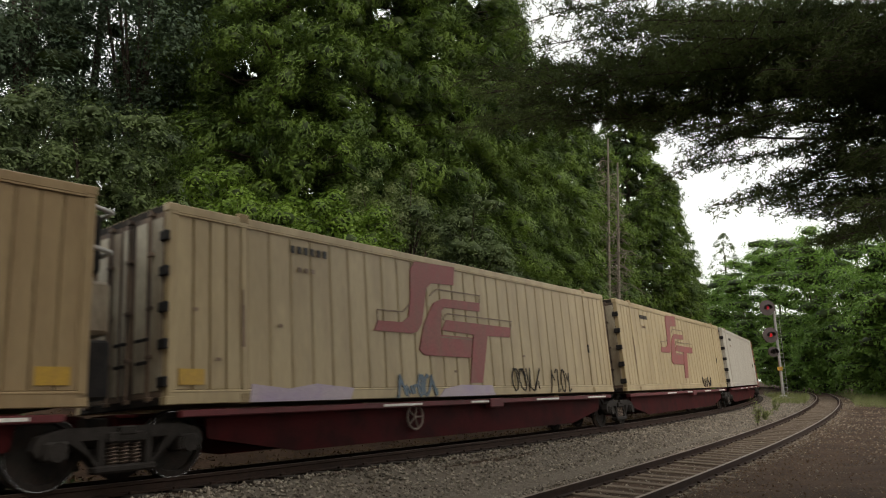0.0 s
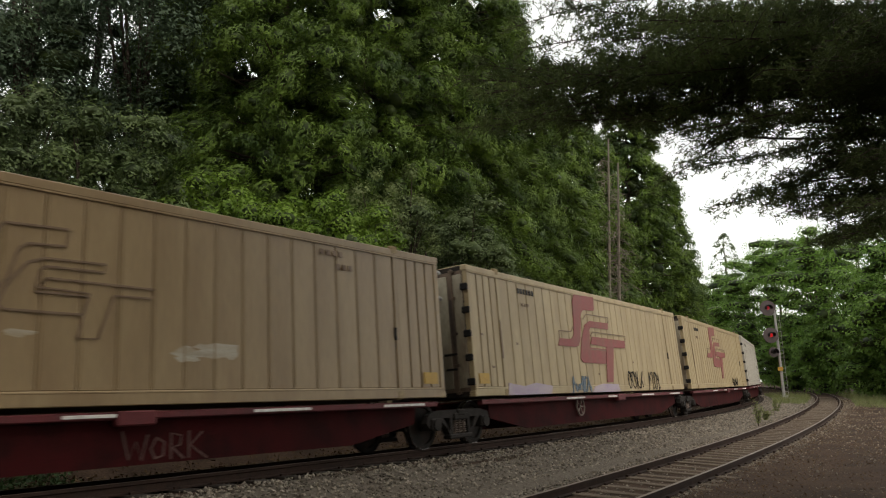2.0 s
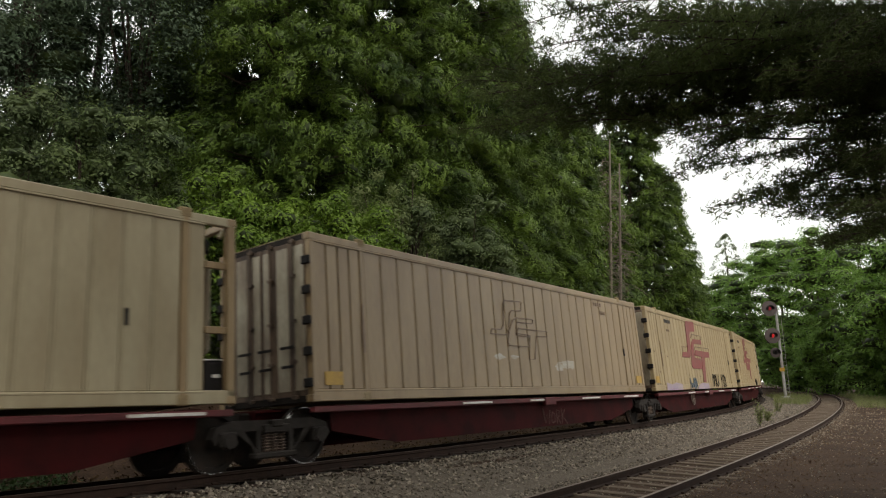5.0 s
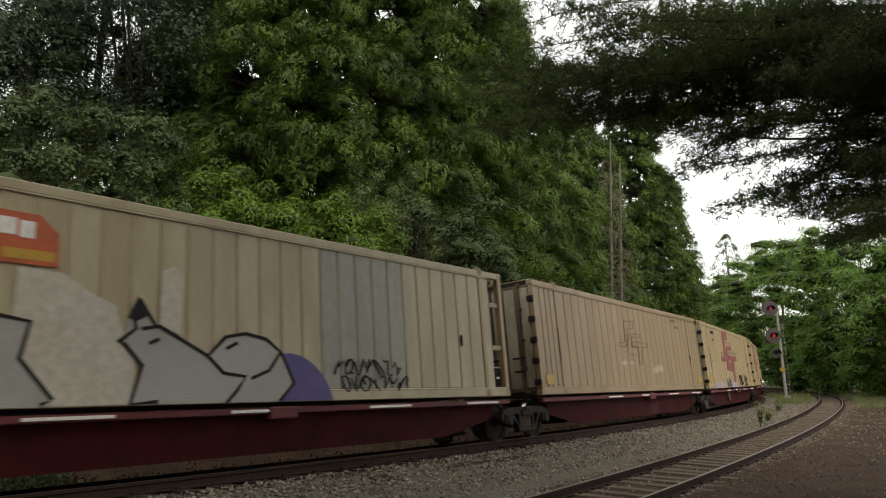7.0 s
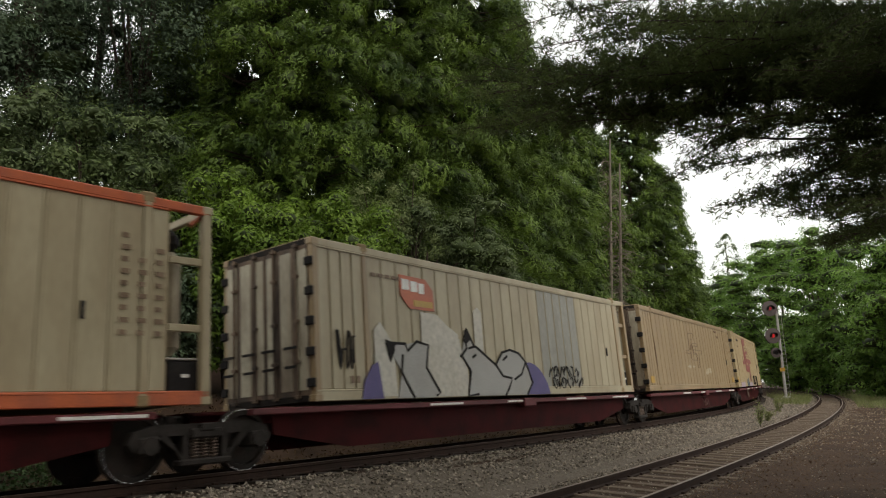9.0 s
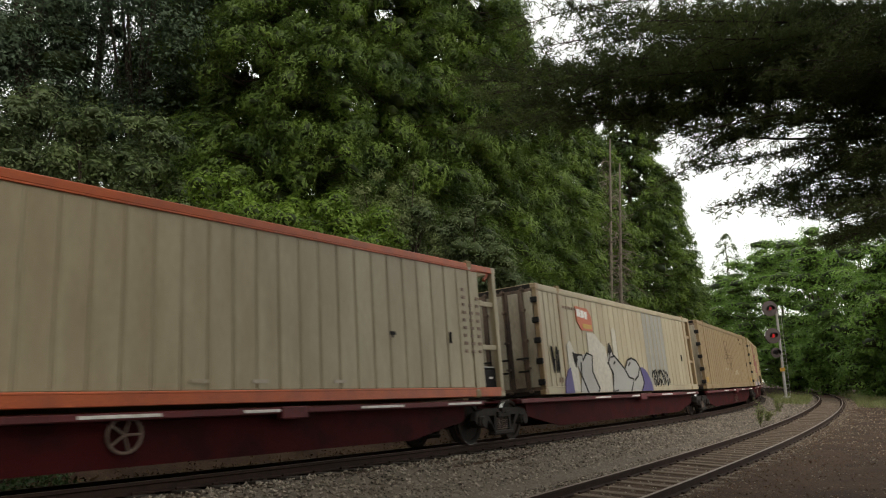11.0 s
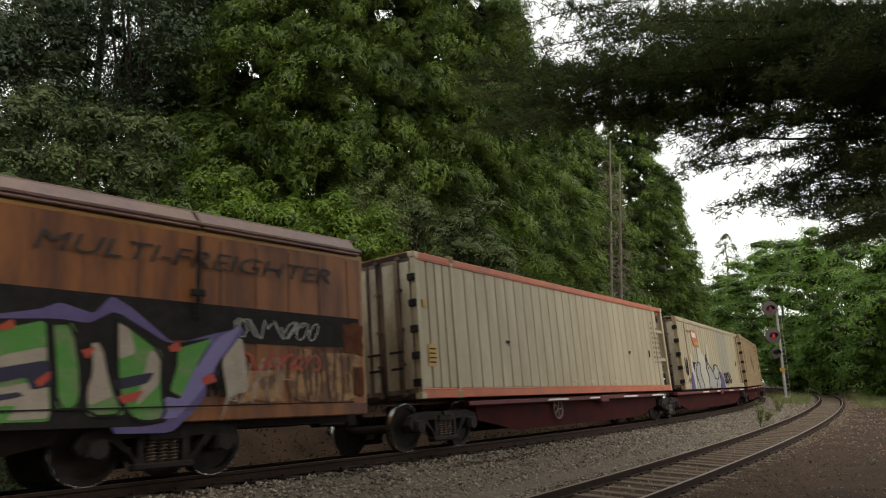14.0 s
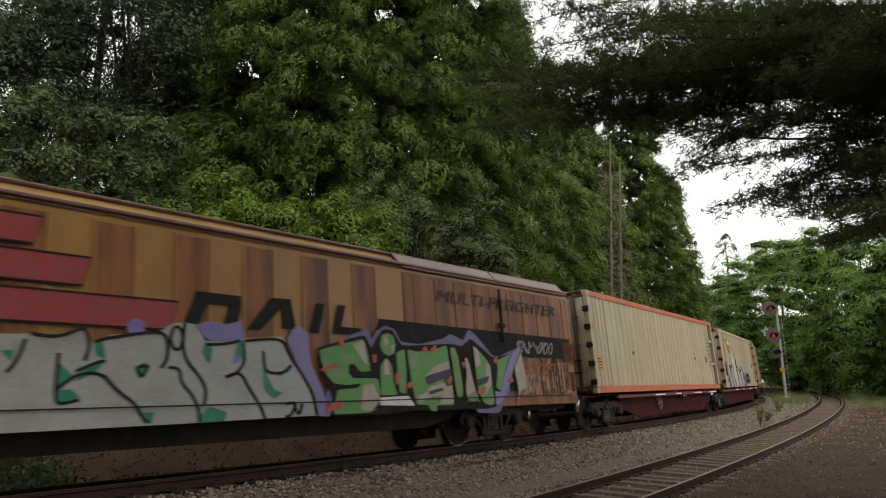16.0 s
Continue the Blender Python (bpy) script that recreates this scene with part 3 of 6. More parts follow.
    if end_frame:
        for z in (0.1, H - 0.07):
            part("end_beam", boxes(((L / 2 - 0.07, 0, z), (0.1, 2.26, 0.12)), bevel=0.01), end_frame, box)
        for side in (-1, 1):
            for z in (1.1, 2.1):
                part("frame_bar", boxes(((L / 2 - nose / 2, side * 1.18, z), (nose, 0.06, 0.11)), bevel=0.01), end_frame, box)
            brace = bmesh.new()
            add_rod(brace, (L / 2 - nose * 0.45, side * 1.12, H - 0.3), (L / 2 - 0.1, side * 1.12, H - 0.12), 0.04, seg=8)
            part("corner_brace", brace, rail_paint, box)
        part("generator_cabinet", boxes(((L / 2 - nose * 0.52, 0, 0.39), (nose * 0.8, 2.24, 0.5)), bevel=0.03), BLACK, box, "black generator cabinet")
        part("cabinet_lid", boxes(((L / 2 - nose * 0.52, 0, 0.66), (nose * 0.82, 2.26, 0.03)), bevel=0.006), GALV, box, "pale metal lid")
        part("cabinet_plate", boxes(((L / 2 - nose * 0.5, -1.125, 0.42), (0.12, 0.012, 0.05)), bevel=0.002), PAINTWHITE, box, "small white plate")
        part("cooling_unit", boxes(((L / 2 - nose * 0.72, 0, 1.5), (nose * 0.46, 2.1, 1.56)), bevel=0.12), CLEAN, box, "white refrigeration unit")
        part("fan_housing", boxes(((L / 2 - nose * 0.7, 0, 2.46), (nose * 0.4, 2.0, 0.36)), bevel=0.12), BLACK, box, "dark rounded fan housing")
    n = (tail + lead) / 2
    moving.append((box, tail, lead, Matrix.Translation((centre - n, 0, FLOOR))))
    return box


SIDE = -1.252


def plate(box, name, outline, mat, label="", lift=0.0, side=SIDE):
    """A painted shape on the side that faces the second track: (x, z) points."""
    bm = bmesh.new()
    add_prism(bm, outline, side - 0.004 - lift, side + 0.012)
    return part(name, bm, mat, box, label)


def bars(box, name, rows, mat, label="", lift=0.0, side=SIDE):
    """Upright or level bars (x0, z0, x1, z1) in one painted mark."""
    bm = bmesh.new()
    for x0, z0, x1, z1 in rows:
        add_box(bm, ((x0 + x1) / 2, side + 0.002 - lift, (z0 + z1) / 2), (abs(x1 - x0), 0.012, abs(z1 - z0)))
    return part(name, bm, mat, box, label)


def strokes(box, name, lines, width, mat, label="", lift=0.0, side=SIDE):
    """Painted lines of one width through points (x, z), each a joined ribbon."""
    bm = bmesh.new()
    h = width / 2
    for line in lines:
        rows, n = [], len(line)
        for i, (x, z) in enumerate(line):
            xa, za = line[max(i - 1, 0)]
            xb, zb = line[min(i + 1, n - 1)]
            d = math.hypot(xb - xa, zb - za) or 1.0
            nx, nz = -(zb - za) / d * h, (xb - xa) / d * h
            rows.append([bm.verts.new((x + e * nx, y, z + e * nz)) for y in (side - 0.004 - lift, side + 0.008 - lift) for e in (-1, 1)])
        for p, q in zip(rows, rows[1:]):
            for a, b in ((0, 1), (1, 3), (3, 2), (2, 0)):
                bm.faces.new((p[a], p[b], q[b], q[a]))
        for p in (rows[0], rows[-1][::-1]):
            bm.faces.new((p[0], p[1], p[3], p[2]))
    return part(name, bm, mat, box, label)


PACK = [  # tail, lead, bogies at the trailing and leading ends
    (39.4, 55.2), (23.6, 39.4), (7.85, 23.6), (-8.0, 7.85), (-24.0, -8.0), (-40.4, -24.0), (-54.3, -40.4)]
for tail, lead in PACK:
    half = (lead - tail) / 2
    container_wagon(tail, lead, [-half, half] if tail > 39 else [-half], "dark maroon skeleton container wagon with shared bogies", handbrake=tail in (-54.3, -8.0))

box_far = container("red-brown container on the leading wagon", 14.8, 2.9, 39.4, 55.2, 47.3, RUSTCAR, RUSTCAR, RUSTCAR, 22)
box_m = container("pale grey-white container with ribbed sides", 14.8, 2.94, 23.6, 39.4, 31.5, PALEBOX, PALEBOX, PALEBOX, 26)
box_0 = container("cream ribbed container with a faded red logo", 14.7, 2.94, 7.85, 23.6, 15.7, CREAM, CREAM, CREAM, 26)
box_1 = container("cream ribbed container with red logo and sprayed tags", 14.8, 2.94, -8.0, 7.85, -0.1, CREAM, CREAM, CREAM, 26)
box_2 = container("dull cream ribbed container with an outlined raised logo", 14.78, 2.94, -24.0, -8.0, -15.9, WORN, WORN, WORN, 24, end_frame=None)
box_3 = container("weathered cream container with silver and purple graffiti", 13.6, 2.87, -40.4, -24.0, -31.54, WHITE, WORN, WHITE, 26, end_frame=WORN, nose=0.5)
box_4 = container("dull white container with orange rails on the train", 14.85, 2.98, -54.3, -40.4, -47.77, WHITE, WHITE, ORANGE, 28, end_frame=WHITE, nose=0.66)


def cooling_nose(box, L):
    """The refrigeration unit on the leading end of a container."""
    part("cooling_unit", boxes(((L / 2 + 0.2, 0.1, 1.35), (0.42, 2.0, 0.75)), bevel=0.06), CLEAN, box, "white refrigeration unit")
    # Black boxes stand for the dark openings below and above the white unit.
    part("generator_cabinet", boxes(((L / 2 + 0.2, 0.1, 0.5), (0.4, 2.1, 0.8)), bevel=0.04), BLACK, box, "black generator cabinet")
    part("fan_housing", boxes(((L / 2 + 0.12, 0.1, 2.25), (0.24, 2.0, 0.85)), bevel=0.04), BLACK, box, "black box in place of the dark opening")
    for z in (2.72, 2.15):
        pipe = bmesh.new()
        add_rod(pipe, (L / 2, -1.1, z), (L / 2 + 0.3, -1.05, z - 0.05), 0.035, seg=10)
        add_rod(pipe, (L / 2 + 0.3, -1.05, z - 0.05), (L / 2 + 0.3, 1.05, z - 0.05), 0.035, seg=10)
        part("guard_rail", pipe, GALV, box, "pale bent guard rail")


cooling_nose(box_2, 14.78)
GREYPANEL = material("grey_repainted_panel", (0.27, 0.26, 0.22), 0.5, (0.2, 0.18, 0.14), 1.2, stretch=(1.5, 1, 0.4), fine=14)
for ob in box_3.children:
    if ob.name.startswith("side_panel") and ob.location.y < 0 and 1.1 < ob.location.x < 3.1:
        ob.material_slots[0].link = "OBJECT"
        ob.material_slots[0].material = GREYPANEL


def box_wagon():
    """The long ochre covered wagon with sliding doors at the train's end."""
    tail, lead = -77.64, -60.44
    car = tagged(new("covered_wagon"), "ochre and rust covered wagon with red stripes and bright graffiti", "railway wagon", group="wagons of the train")
    L, top, base = 24.5, 3.98, 0.82
    body = bmesh.new()
    outline = [(-1.2, base), (1.2, base), (1.24, base + 0.1), (1.24, top - 0.42), (0.92, top - 0.06), (0.3, top + 0.1), (-0.3, top + 0.1), (-0.92, top - 0.06), (-1.24, top - 0.42), (-1.24, base + 0.1)]
    ends = [[body.verts.new((x, y, z)) for y, z in outline] for x in (-L / 2, L / 2)]
    body.faces.new(ends[0])
    body.faces.new(ends[1][::-1])
    for i in range(len(outline)):
        j = (i + 1) % len(outline)
        body.faces.new((ends[0][i], ends[0][j], ends[1][j], ends[1][i]))
    part("body", body, OCHRE, car, "ochre painted steel body")
    for side in (-1, 1):
        eave = bmesh.new()
        add_box(eave, (0, side * 1.22, top - 0.30), (L, 0.12, 0.06), 0.012)
        add_box(eave, (0, side * 0.93, top - 0.03), (L + 0.04, 0.1, 0.05), 0.012, Matrix.Rotation(side * -0.4, 4, "X"))
        part("roof_edge", eave, ROOFRUST, car, "pale rusty roof edge")
        sill = boxes(((0, side * 1.205, base + 0.04), (L, 0.12, 0.2)), bevel=0.015)
        part("side_sill", sill, RUSTY, car)
        for k in range(14):
            x = 4.63 - k * 1.2
            if x < -L / 2 + 1:
                break
            slot = part("recessed_panel", boxes(((x, side * 1.235, 2.25), (0.54, 0.03, 2.5)), bevel=0.006), RUSTY, car, "rust-stained recessed panel")
            for e in (-0.29, 0.29):
                part("panel_edge", boxes(((x + e, side * 1.245, 2.25), (0.04, 0.04, 2.52)), bevel=0.006), OCHRE, slot)
        for (x0, x1) in ((L / 2 - 3.2, L / 2 - 0.05), (L / 2 - 6.55, L / 2 - 3.24)):
            door = bmesh.new()
            add_box(door, ((x0 + x1) / 2, side * 1.22, 2.2), (x1 - x0, 0.07, 2.62), 0.012)
            d = part("sliding_door", door, RUSTY, car, "rusty ochre sliding door")
            for k in range(5):
                part("door_rib", boxes(((x0 + (k + 0.5) * (x1 - x0) / 5, side * 1.252, 2.2), (0.05, 0.03, 2.5)), bevel=0.008), RUSTY, d)
            hood = bmesh.new()
            add_box(hood, ((x0 + x1) / 2, side * 1.13, top - 0.22), (x1 - x0 - 0.02, 0.04, 0.44), 0.01, Matrix.Rotation(side * 0.72, 4, "X"))
            part("door_hood", hood, ROOFRUST, d, "purplish oxidised roof flap")
        post = bmesh.new()
        add_rod(post, (L / 2 - 3.3, side * 1.33, 2.2), (L / 2 - 3.3, side * 1.33, 3.45), 0.035, seg=8)
        add_box(post, (L / 2 - 3.3, side * 1.33, 2.6), (0.22, 0.06, 0.1), 0.01)
        part("door_bar", post, BLACK, car)
    frame_ = bmesh.new()
    add_prism(frame_, [(-L / 2 + 0.2, 0.84), (L / 2 - 0.2, 0.84), (L / 2 - 0.2, 0.66), (L / 2 - 4.6, 0.64), (L / 2 - 5.8, 0.42), (-L / 2 + 5.8, 0.42), (-L / 2 + 4.6, 0.64), (-L / 2 + 0.2, 0.66)], -0.95, 0.95)
    part("underframe", frame_, DARK, car, "black underframe")
    part("coupler", boxes(((L / 2 + 0.2, 0, 0.74), (0.8, 0.3, 0.28)), ((L / 2 + 0.55, 0, 0.74), (0.24, 0.4, 0.34)), bevel=0.03), DARK, car)
    for x in (-8.6, 8.6):
        add_bogie(car, x)
    moving.append((car, tail, lead, Matrix.Translation((0.0, 0, 0))))
    return car, L


wagon_5, LONG = box_wagon()


# ---- markings on the train ----
def number_bars(box, x, z, n, h=0.13, side=SIDE, mat=BLACK):
    """Plain bars in the size of a painted number."""
    bars(box, "number_bars", [(x + i * 0.15, z, x + i * 0.15 + 0.085, z + h) for i in range(n)], mat, "dark stencilled marks", side=side)


def ribbon_logo(box, x, z, k, fill, edge):
    """The haulier's mark: three stepped ribbons."""
    def q(pts):
        return [(x + a * k, z + b * k) for a, b in pts]
    s = q([(-1.74, 2.79), (-0.34, 2.84), (-0.41, 2.42), (-1.22, 2.38), (-1.4, 2.25), (-1.62, 1.5), (-1.78, 1.32), (-1.95, 1.27), (-3.09, 1.27), (-2.97, 1.47), (-2.25, 1.48), (-2.05, 1.6), (-1.95, 2.0), (-1.9, 2.6)])
    c = q([(-1.02, 2.02), (-0.85, 2.08), (0.56, 2.1), (0.53, 1.9), (-0.82, 1.89), (-0.93, 1.8), (-1.01, 1.29), (0.17, 1.28), (0.04, 0.83), (-1.6, 0.84), (-1.76, 0.95), (-1.55, 1.5), (-1.2, 1.95)])
    t = q([(-0.78, 1.62), (1.83, 1.6), (1.76, 1.36), (0.79, 1.35), (0.44, 0.28), (-0.04, 0.28), (0.21, 1.35), (-0.95, 1.39)])
    if fill:
        for shape in (s, c, t):
            plate(box, "logo_ribbon", shape, fill, "faded red painted ribbon")
        lines = [q([(-2.97, 1.47), (-2.98, 1.68), (-2.22, 1.69), (-2.0, 1.85)]), q([(-1.3, 2.1), (-1.05, 2.27), (0.61, 2.28), (0.56, 2.1)]), q([(-0.9, 1.62), (-0.74, 1.76), (1.91, 1.76), (1.83, 1.6)]), q([(-1.0, 1.24), (0.15, 1.24)])]
        strokes(box, "logo_line", lines, 0.025, edge, lift=0.003)
    else:
        for shape in (s, c, t):
            strokes(box, "logo_outline", [shape + shape[:1]], 0.028, edge, "thin brown outline of a logo")


def scrawl(box, x, z, w, h, n, mat, seed, width=0.025, side=SIDE, name="sprayed_tag"):
    """A loose tag that cannot be read: quick loops and strokes."""
    r = random.Random(seed)
    lines = []
    for i in range(n):
        a = x + w * i / n
        u = w / n
        k, ph, lean = r.uniform(0.6, 1.4), r.uniform(0, 6.28), r.uniform(-0.3, 0.5)
        if r.random() < 0.55:
            lines.append([(a + u * f, z + h * r.choice((0.0, 0.15, 0.5, 0.85, 1.0))) for f in (0.05, 0.3, 0.55, 0.5, 0.95)])
            continue
        lines.append([(a + u * (0.5 + 0.45 * math.cos(ph + q * k * 0.75) + lean * (q / 9 - 0.5)), z + h * (0.5 + 0.5 * math.sin(ph * 1.7 + q * (0.5 + 0.3 * k)))) for q in range(10)])
        if r.random() < 0.5:
            lines.append([(a + u * r.random(), z + h * r.random()), (a + u * r.random(), z + h * r.random())])
    strokes(box, name, lines, width, mat, "loose unreadable sprayed tag", side=side)["kind"] = "stuff"


WASH = material("lilac_haze_paint", (0.4, 0.32, 0.36), 0.5, (0.3, 0.22, 0.36), 2.0)
ribbon_logo(box_1, 0, 0, 1.0, LOGO, EDGE)
ribbon_logo(box_0, -0.1, 0.15, 0.95, LOGO, EDGE)
ribbon_logo(box_far, 0, 0.2, 0.9, LOGO, EDGE)
ribbon_logo(box_2, -0.02, 0.72, 0.56, None, EDGE)
for b, zz in ((box_1, 2.5), (box_0, 2.45), (box_m, 2.4)):
    number_bars(b, -5.1, zz, 6, mat=FADEDBLACK)
    number_bars(b, -4.95, zz - 0.32, 3, 0.08, mat=EDGE)
number_bars(box_2, 4.12, 2.58, 4, 0.1, mat=EDGE)
number_bars(box_2, 4.5, 2.34, 3, 0.1, mat=EDGE)
for b, xx in ((box_1, -7.22), (box_2, 6.75), (box_2, -7.1)):
    bars(b, "yellow_label", [(xx, 0.27, xx + 0.42, 0.5)], YELLOW, "yellow warning label")
# purple bleed and tags on the first cream box
plate(box_1, "purple_wash", [(-6.0, -0.0), (-3.8, 0.0), (-3.7, 0.2), (-4.6, 0.28), (-5.2, 0.2), (-5.95, 0.28)], WASH, "washed-out purple paint", side=-1.258)
plate(box_1, "purple_wash", [(-1.2, 0.0), (0.9, 0.0), (0.8, 0.22), (-0.4, 0.24), (-1.0, 0.16)], WASH, "washed-out purple paint", side=-1.258)
scrawl(box_1, -2.55, 0.02, 1.3, 0.42, 6, NAVY, 4, 0.07, side=-1.262)
scrawl(box_1, 1.65, 0.08, 1.4, 0.55, 4, BLACK, 5, 0.035, side=-1.262)
scrawl(box_1, 3.5, 0.02, 1.2, 0.6, 4, BLACK, 6, 0.035, side=-1.262)
scrawl(box_0, 2.6, 0.05, 1.6, 0.4, 5, BLACK, 8, 0.035, side=-1.262)
for xx, zz in ((-7.0, 1.35), (-5.4, 1.2), (-0.6, 0.5), (2.3, 0.9), (-6.6, 0.62)):
    bars(box_1, "paint_scuff", [(xx, zz, xx + 0.09, zz + 0.05)], EDGE, "brown scuff")
GLOSSPATCH = material("pale_gloss_paint", (0.42, 0.37, 0.29), 0.35, (0.3, 0.225, 0.13), 2.5, stretch=(0.4, 1, 3))
for xx, zz, w, h in ((-1.7, 0.82, 0.55, 0.16), (-0.95, 0.86, 0.42, 0.12), (1.3, 0.6, 0.5, 0.24), (1.62, 0.64, 0.95, 0.3)):
    r = random.Random(int(xx * 100))
    shape = [(xx + w * (0.5 + 0.5 * math.cos(k / 18 * math.tau) * r.uniform(0.6, 1.15)), zz + h * (0.5 + 0.5 * math.sin(k / 18 * math.tau) * r.uniform(0.5, 1.2))) for k in range(18)]
    plate(box_2, "rubbed_patch", shape, GLOSSPATCH, "pale glossy patch", side=-1.2285)
# graffiti with a hexagonal orange badge on the weathered box
plate(box_3, "badge", [(-4.47, 2.46), (-3.62, 2.44), (-3.38, 2.22), (-3.37, 1.78), (-4.17, 1.78), (-4.45, 2.03)], ORANGE, "orange-red six-cornered badge")
bars(box_3, "badge_mark", [(-4.4, 2.16, -4.16, 2.38), (-4.12, 2.14, -3.9, 2.36), (-3.86, 2.12, -3.68, 2.34)], PAINTWHITE, "white marks on the badge", lift=0.004)
bars(box_3, "badge_band", [(-4.05, 1.84, -3.42, 1.97)], YELLOW, "amber band", lift=0.004)
bars(box_3, "stencil_line", [(-5.3 + i * 0.2, 2.33, -5.16 + i * 0.2, 2.4) for i in range(5)], EDGE, "faint stencilled line")
G3 = -1.256
GREYPAINT = material("matt_grey_spray", (0.32, 0.31, 0.285), 0.5, (0.26, 0.24, 0.21), 1.2)
PATCH = material("white_cover_paint", (0.46, 0.43, 0.36), 0.45, (0.38, 0.335, 0.25), 0.9, fine=9)
plate(box_3, "white_patch", [(-3.9, 0.02), (-2.3, 0.02), (-2.32, 0.8), (-2.5, 1.05), (-2.6, 1.35), (-2.95, 1.5), (-3.3, 1.72), (-3.85, 1.74)], PATCH, "patch of white paint", side=G3)
plate(box_3, "white_patch", [(-5.3, 0.05), (-4.7, 0.05), (-4.75, 1.0), (-5.1, 1.45), (-5.3, 1.3)], PATCH, "patch of white paint", side=G3)
plate(box_3, "white_patch", [(-1.95, 1.1), (-1.62, 1.0), (-1.6, 1.9), (-1.75, 2.0), (-1.93, 1.9)], PATCH, "patch of white paint", side=G3)
plate(box_3, "grey_shape", [(-4.94, 1.09), (-4.4, 1.05), (-4.0, 1.12), (-3.69, 1.05), (-3.76, 0.6), (-3.36, 0.08), (-3.5, 0.01), (-4.7, 0.01), (-4.54, 0.51), (-4.85, 0.9)], GREYPAINT, "grey sprayed letter shape", side=G3 - 0.006)
plate(box_3, "grey_shape", [(-2.32, 1.44), (-1.99, 1.09), (-1.17, 0.7), (-0.85, 1.0), (-0.44, 1.07), (-0.1, 1.0), (0.19, 0.79), (0.4, 0.3), (0.13, 0.01), (-2.35, 0.01), (-2.18, 0.5), (-2.48, 0.93)], GREYPAINT, "grey sprayed letter shape", side=G3 - 0.006)
arc = [(0.33 + 0.36 * i / 8 + 0.62 * math.sin(i / 8 * 1.57), 0.01 + 0.78 * math.cos(i / 8 * 1.57)) for i in range(9)]
plate(box_3, "purple_shape", [(0.13, 0.01), (0.42, 0.32), (0.2, 0.76), *arc], PURPLE, "purple sprayed shape", side=G3 - 0.008)
plate(box_3, "purple_shape", [(-5.7, 0.01), (-5.1, 0.01), (-5.22, 0.7), (-5.4, 0.62), (-5.6, 0.35)], PURPLE, "purple sprayed shape", side=G3 - 0.008)
LINES = [[(-4.98, 1.06), (-4.4, 1.06), (-4.35, 0.92), (-4.05, 1.12), (-3.67, 1.06), (-3.77, 0.6), (-3.36, 0.1), (-3.5, 0.04)],
         [(-4.5, 0.85), (-4.56, 0.5), (-4.2, 0.0)], [(-4.98, 1.06), (-4.75, 0.92), (-4.86, 0.72), (-4.98, 1.06)],
         [(-2.55, 0.85), (-2.3, 1.05), (-2.36, 1.3), (-2.25, 1.46), (-2.0, 1.08)], [(-2.22, 1.05), (-1.95, 1.1), (-1.17, 0.7), (-0.86, 1.0), (-0.5, 1.07), (-0.1, 1.0), (0.18, 0.8), (-0.05, 0.5), (-0.4, 0.37)],
         [(-1.17, 0.7), (-0.9, 0.45), (-0.5, 0.4), (-0.65, 0.2), (-0.85, 0.0)], [(-2.48, 0.85), (-2.2, 0.55), (-2.35, 0.02), (-1.95, 0.05)], [(0.2, 0.78), (0.45, 0.3), (0.15, 0.02)], [(-0.85, 0.82), (-0.65, 0.92)], [(-2.1, 0.85), (-1.95, 0.92)]]
for line in LINES:
    strokes(box_3, "black_outline", [line], 0.055, BLACK, "black sprayed outline", side=G3 - 0.016)
plate(box_3, "black_tip", [(-2.42, 1.2), (-2.28, 1.5), (-2.12, 1.25), (-2.3, 1.15)], BLACK, "black sprayed tip", side=G3 - 0.02)
plate(box_3, "black_tip", [(-5.0, 1.12), (-4.7, 1.06), (-4.86, 0.72)], BLACK, "black sprayed tip", side=G3 - 0.02)
scrawl(box_3, 1.35, 0.45, 1.75, 0.28, 7, BLACK, 12, 0.03, side=G3)
scrawl(box_3, 1.5, 0.15, 1.75, 0.28, 7, BLACK, 13, 0.03, side=G3)
scrawl(box_3, -6.3, 0.55, 0.5, 0.7, 4, BLACK, 14, 0.035, side=G3)
number_bars(box_3, -5.95, 0.3, 2, 0.13, mat=EDGE)
# labels on the white and orange box
bars(box_4, "yellow_label", [(-7.15, 0.64, -6.85, 1.08)], YELLOW, "yellow warning label")
bars(box_4, "label_text", [(-7.12, 0.7 + k * 0.09, -6.89, 0.73 + k * 0.09) for k in range(4)], BLACK, "rows of small print", lift=0.004)
bars(box_4, "yellow_label", [(-7.22, 1.84, -7.08, 2.0)], YELLOW, "small yellow label")
for xx in (-3.94, 3.76):
    bars(box_4, "dark_fixing", [(xx - 0.08, 1.22, xx + 0.08, 1.29), (xx - 0.02, 1.17, xx + 0.02, 1.22)], BLACK, "dark fixing")
for xx, n0 in ((6.05, 9), (6.3, 7), (6.55, 8)):
    bars(box_4, "stencil_column", [(xx, 0.95 + k * 0.17, xx + 0.09 + 0.03 * (k % 2), 1.02 + k * 0.17) for k in range(n0)], EDGE, "faint stencilled marks in a column")["kind"] = "stuff"
for xx in (-0.6, 0.5, 2.2):
    bars(box_4, "scrape", [(xx, 0.3, xx + 0.3, 0.36)], GLOSSPATCH, "pale scrape")

# the covered wagon
CAR = -1.272


